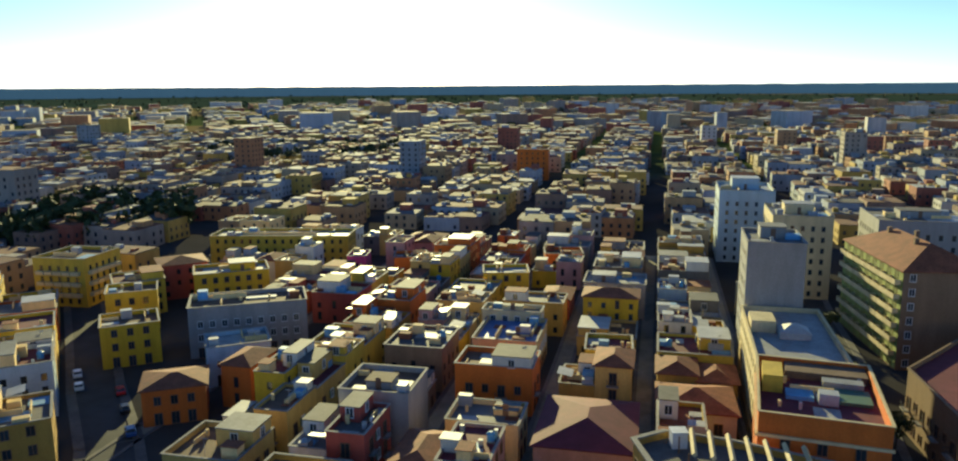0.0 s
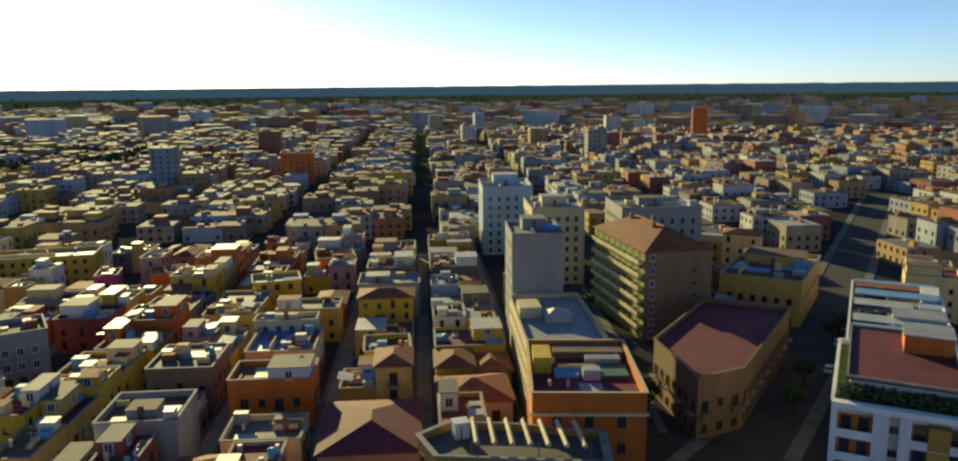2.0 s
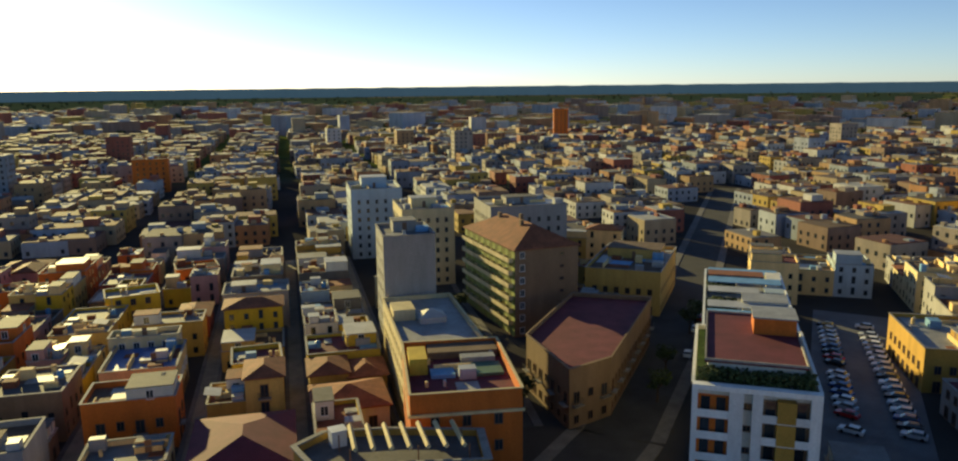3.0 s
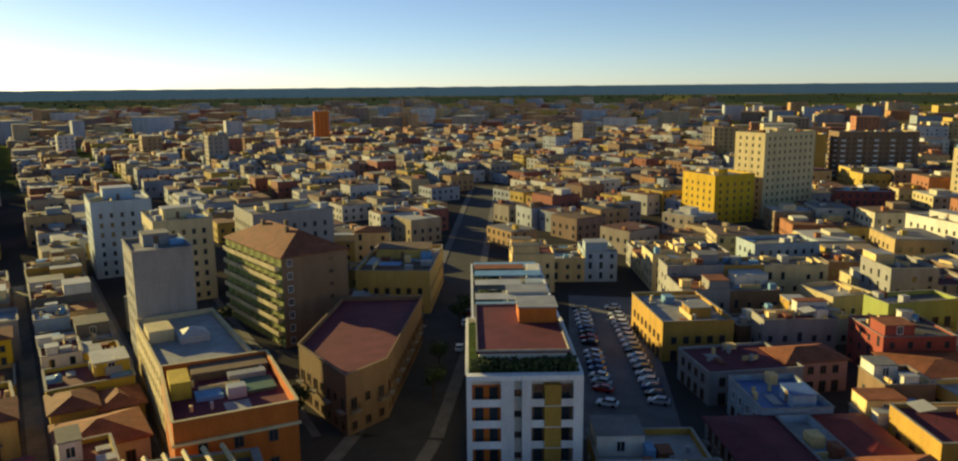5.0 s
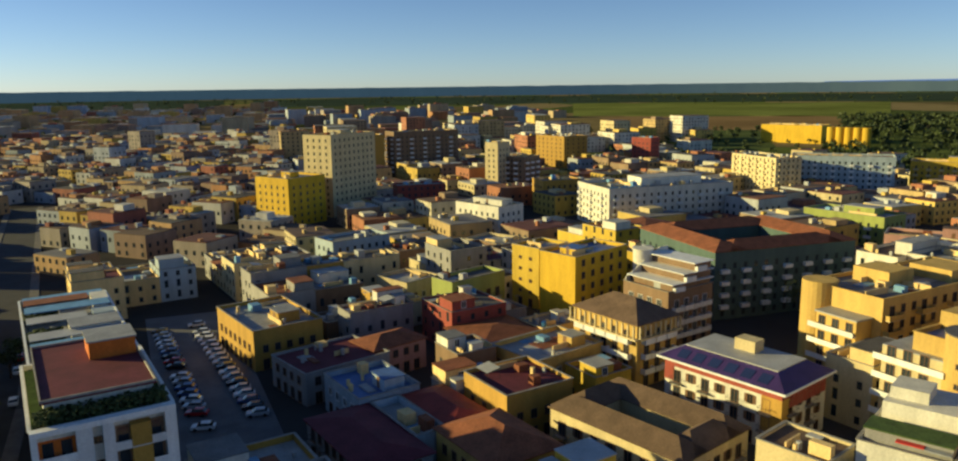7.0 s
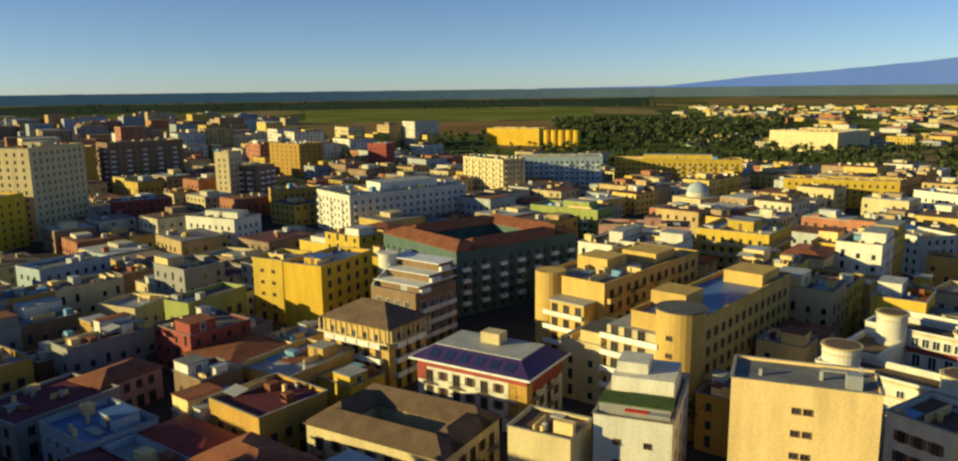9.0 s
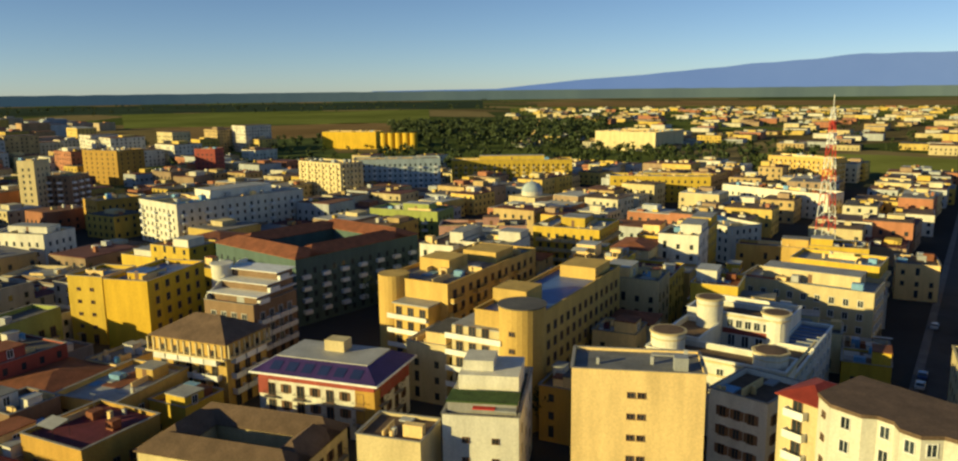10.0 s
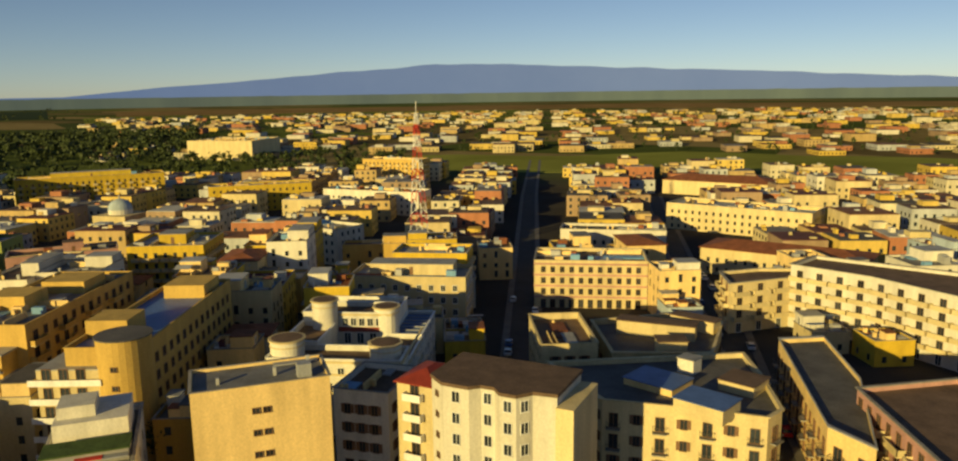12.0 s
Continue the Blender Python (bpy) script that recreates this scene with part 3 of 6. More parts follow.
house("town_house", 136, 171, 312, 20, 34, 11, "tan", "brown", "tan arcaded palace with a brown roof", win="brown", hut=(0, 6, 15, 10, 2.8), storey=4.6)
house("town_house", 26.3, 150.3, 350, 9.4, 10, 7.6, "yellow", "maroon", "yellow house with a dark red roof deck", win="brown", spacing=4)
house("town_house", -16.5, 124.1, 348, 12, 11.5, 10.5, "grey", "brown", "bare grey rendered house with patched roof", win=None, hut=(0, -1, 4.4, 4, 1.4))
house("town_house", 6.6, 160.5, 347, 13.6, 16, 7.4, "beige", "blue", "beige house with blue roof terraces", win="plain", hut=(2, 0, 5, 5, 0.6))
house("town_house", 7.6, 171, 347, 13.6, 5.5, 9.0, "cream", "grey", "cream house with a walled terrace", win="plain", hut=(0, 0, 4.6, 1.6, 1.4))
house("town_house", 1.0, 119.4, 347, 12, 9, 6.5, "beige", "grey", "beige low house with square windows", win="brown", hut=(3, 2, 4, 3, 1.0))
house("town_house", 17.3, 116.0, 347, 15, 19, 6.6, "pink", "maroon", "pink house under a dark purple-red roof", hipped=1.8, win=None)
house("town_house", 36.8, 124.2, 348, 12.5, 12, 7.2, "white", "terracotta", "white house with a shallow red tiled roof", hipped=2.0, win="green", bal="iron")
pergola = polygon_block("town_house", [(21.0, 88.4), (41.0, 80), (44, 88), (32.7, 94.5), (25.0, 97.4), (20.2, 95)], 13.2, "ochre", "bitumen", "ochre house with a planted roof terrace", win="brown", par=0.9, cap="concrete")
# pergola slats in cream, standing in for sunlit stripes between shadows
for k in range(7):
    s = Shape()
    x = -4.5 + k * 2.1
    s.bar((x, -1.6 - x * 0.42 - 3.4, 15.6), (x + 1.6, 3.6 - x * 0.42 - 1.4, 15.6), 0.5)
    part("pergola_slat", s, "plaster_cream", pergola, "pale slat standing in for a sunlit terrace stripe")
for x, y in ((-5, -2.5), (-5, 2.2), (9, -8), (10, -3.6), (3, -5.5)):
    s = Shape()
    s.bar((x, y, 13.2), (x, y, 15.5), 0.14)
    part("pergola_post", s, "frame_brown", pergola)
tank = Shape()
tank.box(-5.6, 3.2, 13.2, -3.6, 5.0, 15.4)
tank.box(-5.7, 3.1, 15.4, -3.5, 5.1, 15.55)
part("white_tank", tank, "frame_white", pergola, "square white roof tank")
house("town_house", 36.2, 199.5, 347, 16, 12, 8.6, "grey", "pale", "grey house with pale roof and terrace", hut=(-3, 0, 6, 5, 2))
house("town_house", 7.2, 211, 0, 12.6, 10, 8.6, "gold", "pale", "bright yellow house with a curved gable", win="brown", spacing=4)
house("town_house", 26.8, 242, 358, 12, 10, 7.0, "orange", "brown", "orange two-storey house in shade", win="brown")
house("apartment_block", -54.5, 174.2, 16, 26, 12, 11, "grey", "brown", "long grey-blue block with regular windows", win="plain", spacing=2.6)
house("apartment_block", -79, 166, 25, 12, 11, 8.6, "gold", "brown", "yellow corner house with small windows", win="brown")
house("apartment_block", -89, 190, 22, 12, 10, 9.4, "gold", "brown", "yellow three-storey house in sunlight", win="brown")
house("apartment_block", -69, 266, 358, 48, 14, 9, "yellow", "pale", "long yellow palace with tall windows", win="brown", spacing=2.8)
house("apartment_block", -116, 216, 350, 16, 16, 13, "yellow", "brown", "sunlit yellow block with balconies", win="brown", bal="iron", bal_every=1)
house("town_house", -71, 213, 20, 20, 12, 9, "gold", "pale", "stepped yellow house with terraces", win="brown", hut=(3, 0, 7, 6, 2.6))
house("town_house", -38.7, 240, 358, 6, 9, 7, "magenta", "white", "narrow magenta painted old house", win="plain")
house("town_house", -22.2, 240, 3, 10, 10, 6.6, "orange", "brown", "orange-brown square plain house", win=None)
house("town_house", -51.4, 155, 22, 12.7, 10, 7.6, "lightblue", "pale", "pale blue house with a rounded terrace", win="plain")
house("town_house", -57.2, 136, 18, 11, 10, 6.8, "orange", "terracotta", "brick-orange house with a tiled roof", hipped=1.2, win="brown")

# beyond the avenue
house("apartment_block", 315.5, 168.9, 248, 22, 21.5, 20.5, "gold", "pale", "bright yellow cubic block", win="small", spacing=4, hut=(0, 0, 6, 5, 2.5))
house("apartment_tower", 347, 158, 254, 17, 33, 37.5, "cream", "pale", "tall cream tower block with small square windows", win="plain", spacing=3.4, hut=(0, 0, 8, 8, 2.5))
house("apartment_tower", 509, 169, 312, 48, 16, 29.5, "brown", "bitumen", "wide dark brown apartment tower", win="plain", spacing=3.2, bal="white", bal_every=3)
# sunlight on the brown tower's end, put in as a block of ochre
house("apartment_tower", 487, 196, 312, 9, 16, 28, "ochre", "bitumen", "end of a tower coloured ochre for sunlight", win=None)
house("apartment_block", 580, 82, 226, 34, 22, 22, "ochre", "brown", "ochre square block with a flat top", win="small", spacing=5)
house("apartment_block", 446, 92, 246, 26, 16, 18.5, "brown", "brown", "dark brown apartment block", win="plain", bal="white", bal_every=2)
house("apartment_tower", 438, 100, 246, 9, 12, 27, "cream", "pale", "slim pale stair tower of flats", win="small")
house("apartment_block", 347, 9, 212, 30, 60, 16.5, "white", "pale", "long white apartment block with rows of windows", win="plain", bal="white", bal_every=3, hut=(0, 5, 12, 30, 3.5), spacing=3.4)
house("apartment_block", 378, 57, 212, 14, 20, 13.5, "ochre", "grey", "ochre block with paired windows", win="brown")
house("apartment_block", 295, 72, 238, 24, 14, 13.6, "white", "pale", "white block with stepped terraces and a pale roof", win="plain", hut=(0, 2, 16, 6, 2.2))
house("town_house", 250, 59, 245, 17, 13, 8.2, "cream", "pale", "cream low house with plain walls", win="small", spacing=6)
house("apartment_block", 361, 123, 301, 24, 12, 12, "red", "white", "dark red painted low block", win="plain")
house("apartment_block", 193, 23.4, 237, 11.5, 20.8, 18.2, "gold", "blue", "bright yellow block with a blue-grey roof", win="brown", only=(1, 2, 3), hut=(0, -4, 5, 5, 1.6), spacing=4)
house("apartment_block", 207, 37, 237, 10, 12, 16, "yellow", "pale", "yellow-green stair block behind", win="small", spacing=5)
balconied = house("apartment_block", 158.6, 11.2, 230, 18, 12, 13.2, "tan", "brown", "tan balconied block under a low hipped roof", hipped=3.4, bal="white", bal_every=1, win="door", spacing=3.1)
for k in range(13):
    post = Shape()
    post.box(-9.3 + k * 1.5, -7.0, 10.6, -9.0 + k * 1.5, -6.7, 13.1)
    part("loggia_post", post, "plaster_cream", balconied)
sill = Shape()
sill.box(-9.6, -7.2, 10.3, 9.6, -6.0, 10.6)
part("loggia_floor", sill, "plaster_cream", balconied)
for k in range(9):
    post = Shape()
    post.box(9.7, -6.2 + k * 1.5, 10.6, 10.0, -5.9 + k * 1.5, 13.1)
    part("loggia_post", post, "plaster_cream", balconied)
sill = Shape()
sill.box(9.0, -6.0, 10.3, 10.2, 6.4, 10.6)
part("loggia_floor", sill, "plaster_cream", balconied)
stepped = house("apartment_block", 182, 2.5, 228, 14, 15, 13.5, "brown", "bitumen", "dark stepped block with white terrace slabs and a round stair tower", win="door_white", bal="white", bal_every=1, spacing=3.4, par=0.5)
for k in range(3):
    st = Shape()
    st.box(-6.4, -5.8 + 3.6 * k, 13.5 + k * 2.0, 6.6, 7.0, 15.4 + k * 2.0)
    tier = part("terrace_step", st, "plaster_brown", stepped)
    sl = Shape()
    sl.box(-6.6, -6.9 + 3.6 * k, 15.4 + k * 2.0, 7.6, 7.1, 15.6 + k * 2.0)
    part("slab", sl, "frame_white", tier, "white terrace slab")
    rl = Shape()
    rl.box(6.7, -5.8 + 3.6 * k, 13.6 + k * 2.0, 7.5, -2.4 + 3.6 * k, 14.6 + k * 2.0)
    part("balustrade", rl, "frame_white", tier)
flank = Shape()
for x0, x1 in ((-6.75, -6.5),):
    k0 = [(-7.2, 13.6), (-7.2, 14.8), (4.0, 20.6), (7.0, 20.6), (7.0, 13.6)]
    flank.face([(x0, y, z) for y, z in k0])
    flank.face([(x1, y, z) for y, z in k0][::-1])
    for (ya, za), (yb, zb) in zip(k0, k0[1:] + k0[:1]):
        flank.face([(x0, ya, za), (x1, ya, za), (x1, yb, zb), (x0, yb, zb)])
part("stair_flank", flank, "plaster_white", stepped, "white sloping stair wall")
drum = Shape()
drum.drum(-8.6, 0.5, 0, 20.2, 2.4, 28)
drum.drum(-8.6, 0.5, 20.2, 20.5, 2.6, 28)
part("stair_drum", drum, "plaster_white", stepped, "round white stair drum")
HERO.append((190, 8, 228, 12, 14))
house("apartment_block", 434, -47, 212, 36, 16, 21, "cream", "pale", "cream apartment block with balconies", win="plain", bal="cream", bal_every=2)
house("apartment_block", 450, -88, 260, 50, 16, 20, "lightblue", "terracotta", "pale blue shaded apartment block with red roof", win="plain", bal="white", bal_every=3, spacing=3)
house("apartment_block", 452, -161, 250, 74, 16, 16.5, "yellow", "pale", "long yellow apartment row with roof rooms", win="brown", bal="cream", bal_every=2, hut=(0, 0, 40, 6, 3))
house("apartment_block", 316, -66, 228, 32, 15, 10.5, "green", "pale", "green and white apartment block", win="plain", bal="white", bal_every=2, hut=(4, 0, 12, 7, 3))
house("apartment_block", 271, -83, 250, 32, 13, 10, "pink", "brown", "pink long block with a stair hut", win="plain", hut=(3, 0, 6, 5, 3.4), bal="white", bal_every=2)
house("apartment_block", 227.6, -101, 226, 22, 22, 16, "yellow", "pale", "yellow apartment block with stacked balconies", bal="cream", bal_every=1, hut=(0, 0, 8, 8, 3))
house("town_house", 155, 92, 230, 24, 16, 8.2, "ochre", "pale", "ochre low house with roof terraces", win="brown", hut=(5, 2, 5, 5, 2.4))
house("town_house", 186.4, 52.2, 236, 8, 18, 11.6, "green", "bitumen", "olive green block with balconies", bal="iron", bal_every=1)
house("town_house", 196, 72, 240, 12.6, 12, 7.9, "cream", "pale", "cream two-storey house with iron balconies", bal="iron")
house("town_house", 150, 26.2, 232, 13.6, 18.5, 7.1, "tan", "pale", "low tan house with a wide flat roof", hut=(2, 5, 4, 4, 2.2), win="plain", bal="iron")
house("town_house", 237.5, 106, 234, 12, 22, 10, "lightblue", "grey", "pale blue-grey low house", win="plain")
# low quarter in the shade of the avenue blocks
house("town_house", 138.5, 69.0, 234, 14.5, 19, 6.2, "grey", "maroon", "grey low house with a dark red roof deck", win="brown", par=0.4, storey=3.0)
house("town_house", 149.5, 60.5, 234, 9, 13, 6.4, "pink", "terracotta", "pink low house under orange-red tiles", hipped=1.6, win="brown")
house("town_house", 125.6, 55.1, 228, 15, 12, 6.4, "lightblue", "blue", "pale blue low house with blue terraces", win="plain", par=0.9, hut=(3, 2, 5, 4, 2.3))
house("town_house", 119.7, 38.9, 228, 16, 8, 6.0, "white", "red", "white low house with a bright dark red roof", hipped=0.9, win="brown")
house("town_house", 113.9, 44.1, 228, 15.8, 5.4, 5.2, "lightblue", "pale", "narrow walled terrace between red roofs", win=None, par=1.3)
house("town_house", 105.8, 48.0, 228, 22, 11, 6.0, "grey", "maroon", "long grey house under a dark red roof", hipped=1.0, win="brown", bal="iron")
house("town_house", 107.2, 27.3, 228, 16, 12, 7.2, "tan", "terracotta", "tan house under a steep orange-brown roof", hipped=2.6, win="brown")
HERO.append((165, -3, 228, 18, 16))
HERO.append((188, -28, 228, 40, 24))
HERO.append((178, -17, 228, 46, 26))       # open court before the dark block

# right-hand foreground and quarter
beige = house("apartment_block", 94.0, -48.0, 242.5, 17.9, 9, 21.6, "beige", "grey", "tall beige block with a blank gable wall", win=None, par=0.4)
for k in range(6):
    for dx in (-0.9, 0.5):
        part("window", WIN["small"], None, beige, at=pose(dx, -4.5, 2.6 + k * 3.1))
mess = house("town_house", 108.6, -31, 243, 11, 20, 13.4, "white", "bitumen", "white narrow house with cluttered roof terraces", win="small", spacing=5.5, only=(0, 1))
for x0, y0, x1, y1, z0, z1, mt in ((-5, -8.5, 5, -4.5, 13.4, 15.6, "plaster_grey"), (-5.2, -8.8, 5.2, -4.3, 15.6, 15.8, "roof_green"), (-4.6, -2, 4.6, 7, 13.4, 17.2, "plaster_white"), (-1.2, -9.6, 2, -8.6, 15.0, 15.15, "awning_red"), (2.1, -9.8, 5, -8.6, 14.9, 15.1, "zinc"), (-4.2, 0, 0.5, 5, 17.2, 18.8, "plaster_white")):
    s = Shape()
    s.box(x0, y0, z0, x1, y1, z1)
    part("terrace_room", s, mt, mess)
house("town_house", 105.6, -16, 234.5, 9.8, 8, 11.4, "cream", "brown", "cream corner house with a brown roof", win=None, par=0.4)
house("town_house", 97.0, -70.7, 207, 9.3, 12, 13.2, "white", "brown", "white shaded house with dark red window bands", win="wood", spacing=2.4)
house("apartment_block", 126.5, -174, 216, 31, 17, 12.6, "cream", "brown", "cream block with red painted bands", win="brown", par=1.0, spacing=2.6, bands="pink")
house("town_house", 150, -222, 212, 36, 12, 11.5, "white", "bitumen", "white plain rear blocks with dark terraces", win="plain")
polygon_block("apartment_block", [(82.6, -170), (73.9, -185.4), (72.9, -199), (84, -190), (90, -180)], 12, "cream", "brown", "cream angled corner building with balconies", win="door_white", bal="cream", bal_every=1, spacing=4.8)
polygon_block("apartment_block", [(36.4, -177.1), (54.6, -183.9), (73.9, -185.4), (72.9, -199.1), (40.6, -200.3), (14, -190), (14, -170)], 15.4, "white", "brown", "long bent white apartment block with continuous balconies", win="door_white", bal="cream", bal_every=1, spacing=4.7, storey=3.1)
polygon_block("town_house", [(58.5, -140), (52.5, -147), (40, -128), (30.2, -102.5), (37.6, -105.5)], 10.6, "beige", "bitumen", "triangular low building with a pale coping", win="brown", bal="iron", cap="roof_pale")
polygon_block("town_house", [(37.7, -118.6), (27, -133), (8, -122), (20, -97)], 12.4, "pink", "brown", "pink-beige corner block with terraces", win="brown", bal="cream")
palazzo = polygon_block("town_house", [(67.3, -92), (54.5, -98.4), (45, -102.3), (44.6, -106.5), (53, -118.5), (60, -127), (84, -100)], 10.8, "cream", "bitumen", "cream palazzo with tall shuttered windows and rounded corner", win="wood", bal="iron", storey=3.55, spacing=3.0, cap="plaster_cream")
for x0, y0, x1, y1, hh, wall_mat, top_mat in ((-9, 4, -1, 10, 2.4, "plaster_cream", "roof_blue"), (2, -2, 11, 5, 1.2, "plaster_beige", "roof_blue"), (-8, -9, -2, -3, 1.8, "plaster_cream", "roof_brown"), (4, -9, 7, -6, 2.6, "plaster_white", "roof_pale")):
    s = Shape()
    s.box(x0, y0, 10.8, x1, y1, 10.8 + hh, 0)
    part("roof_room", s, wall_mat, palazzo)
    s = Shape()
    s.box(x0 - 0.2, y0 - 0.2, 10.8 + hh, x1 + 0.2, y1 + 0.2, 10.95 + hh)
    part("roof_sheet", s, top_mat, palazzo)
house("apartment_block", 150, -127, 216, 30, 14, 13, "cream", "pale", "cream terrace row with parapets", win="plain", hut=(0, 2, 22, 7, 2.8), spacing=3)
house("apartment_block", 168, -152, 216, 22, 14, 12.6, "yellow", "pale", "yellow block with cream balconies", win="plain", bal="cream", bal_every=1, spacing=4)
house("apartment_block", 232, -160, 190, 22, 14, 12, "white", "pale", "white plain block on the street", win="plain")
house("apartment_block", 95, -238, 188, 50, 18, 8.5, "cream", "terracotta", "long low building with orange tiled roofs", hipped=2.0, win="brown")
house("apartment_block", 140, -306, 186, 60, 20, 10.5, "cream", "pale", "long cream block with many windows", win="brown")
house("apartment_block", 200, -412, 189, 62, 24, 8, "cream", "terracotta", "long low building under orange tiles", hipped=3, win=None)
house("apartment_block", 364, -213, 240, 52, 14, 13, "yellow", "pale", "long pale yellow apartment block", win="brown", spacing=3.4)
house("apartment_block", 307, -245, 200, 55, 14, 11, "white", "terracotta", "long white block with rows of windows", win="plain", spacing=3.4)
house("apartment_block", 395, -335, 201, 42, 16, 16, "tan", "pale", "tan and cream apartment block", win="plain", bal="cream", bal_every=2)
house("silo_building", 832, -120, 240, 60, 25, 17, "gold", "pale", "yellow mill building at the edge of town", win=None)
house("warehouse", 690, -385, 212, 66, 60, 17, "cream", "brown", "large pale warehouse with dark roof", win=None, par=1.5)
house("tower_block", 447, 683, 330, 15, 14, 35, "orange", "brown", "slim orange brick tower", win="small", spacing=4)
house("apartment_block", 35.2, 500, 352, 20, 18, 19, "orange", "brown", "red-orange square block among low roofs", win="small", spacing=4)


def white_block():
    """White frame facade with recessed ochre loggias, a planted terrace and a red penthouse roof."""
    w, d, h = 16.0, 26.0, 20.0
    r = 316
    ux, uy = math.cos(radians(r)), math.sin(radians(r))
    root = thing("apartment_block", 84.2, 78.6, 0, r, "white framed block with ochre loggias and a red roof deck", "building")
    HERO.append((84.2, 78.6, r, 16.5, 27))
    flat_top(root, w, d, h, "white", "green", 0.7, None, "frame_white")
    p = Shape()
    p.box(-6.2, -10.4, h, 6.2, 12.2, h + 2.9)
    part("penthouse", p, "plaster_white", root)
    rr = Shape()
    rr.box(-6.6, -10.9, h + 2.9, 6.6, 12.6, h + 3.15)
    part("roof_deck", rr, "roof_maroon", root, "dark red roof deck")
    for q in ((-6.6, -10.9, 6.6, -10.7), (-6.6, 12.4, 6.6, 12.6), (-6.6, -10.7, -6.4, 12.4), (6.4, -10.7, 6.6, 12.4)):
        kb = Shape()
        kb.box(q[0], q[1], h + 3.15, q[2], q[3], h + 3.45)
        part("roof_kerb", kb, "concrete", root)
    hut = Shape()
    hut.box(0.2, 2.5, h + 3.15, 6.2, 8.5, h + 5.6, 0)
    hut.box(0.0, 2.3, h + 5.6, 6.4, 8.7, h + 5.8, 1)
    part("stair_hut", hut, ["plaster_orange", "roof_pale"], root, "orange stair hut")
    # facade towards the square: frame, piers, loggias
    y = -d / 2
    for k in range(6):
        z = 1.2 + k * 3.1
        for x0, x1 in ((-7.3, -3.3), (0.9, 6.7)):
            lo = Shape()
            lo.box(x0, y - 0.03, z, x1, y, z + 2.5, 0)
            lo.box(x0 + 0.4, y - 0.05, z + 0.1, x0 + 1.6, y - 0.03, z + 2.2, 1)
            lo.box(x1 - 1.6, y - 0.05, z + 0.1, x1 - 0.4, y - 0.03, z + 2.2, 1)
            part("loggia", lo, ["plaster_orange" if x0 < 0 else "plaster_brown", "glass_dark"], root, "ochre recessed loggia")
            bl = Shape()
            bl.box(x0, y - 1.2, z - 0.35, x1, y, z - 0.15, 0)
            bl.box(x0, y - 1.2, z - 0.15, x1, y - 1.08, z + 0.75, 0)
            part("balcony", bl, "frame_white", root)
        part("window", WIN["small"], None, root, at=pose(-0.95, y, z + 0.9))
        oc = Shape()
        oc.box(2.7, y - 1.35, z - 0.15, 5.0, y - 0.03, z + 2.75)
        part("bay_panel", oc, "plaster_ochre", root, "ochre projecting bay panel")
    for x0, x1 in ((-8.05, -7.3), (-3.3, -1.5), (-0.4, 0.9), (6.7, 8.05)):
        pr = Shape()
        pr.box(x0, y - 1.25, 0, x1, y, h + 0.2)
        part("pier", pr, "frame_white", root)
    tp = Shape()
    tp.box(-8.05, y - 1.3, h + 0.2, 8.05, y, h + 0.9)
    part("cornice", tp, "frame_white", root)
    facade(root, w, d, h, 3.1, 3.6, "door_white", "long", 84.2, 78.6, r, only=(1, 2, 3), bal_every=2)
    hedge = Shape()
    random.seed(5)
    for i in range(1100):
        x, z = random.uniform(-7.4, 7.4), h + random.uniform(0.05, 2.3)
        yy = y + random.uniform(0.4, 2.4)
        sz = random.uniform(0.12, 0.3)
        hedge.turned_box(x, yy, z, z + sz, sz * 1.6, sz, random.uniform(0, 3))
    part("terrace_planting", hedge, "leaf", root, "green terrace planting")
    # lower rear wing
    rear = thing("apartment_block", 113, 107, 0, r, "lower rear wing with blue and white roof terraces", "building")
    HERO.append((113, 107, r, 17, 54))
    flat_top(rear, 16, 53, 16.6, "white", "pale", 1.0, (3, -4, 8, 6, 3.0), "frame_white")
    facade(rear, 16, 53, 16.6, 3.1, 3.6, "door_white", "long", 113, 107, r, only=(1, 2, 3))
    for y0, x1, dz, mt in ((-16, 3, 2.4, "tarp_blue"), (-10.5, 7, 2.6, "roof_white"), (2.0, 2.5, 2.2, "roof_white"), (8.0, 7, 2.7, "tarp_blue"), (15.5, 4, 2.4, "roof_terracotta"), (21, 7.2, 1.6, "tarp_blue")):
        canopy = Shape()
        canopy.box(-7.4, y0, 16.6 + dz, x1, y0 + 4.4, 16.75 + dz)
        canopy_ = part("canopy", canopy, mt, rear, "terrace canopy")
        for x in (-7.2, x1 - 0.2):
            for yy in (y0 + 0.2, y0 + 4.2):
                pp = Shape()
                pp.box(x - 0.06, yy - 0.06, 16.6, x + 0.06, yy + 0.06, 16.6 + dz)
                part("canopy_post", pp, "iron", canopy_)
    for x0, y0, x1, y1, hh, mt in ((3.5, 3, 7.2, 7.5, 2.4, "plaster_lightblue"), (-7, 13, -2.5, 15.2, 2.2, "plaster_white"), (4.5, 14, 7.4, 20, 2.5, "plaster_white")):
        room = Shape()
        room.box(x0, y0, 16.6, x1, y1, 16.6 + hh)
        part("terrace_room", room, mt, rear)
    gd = Shape()
    rng = random.Random(9)
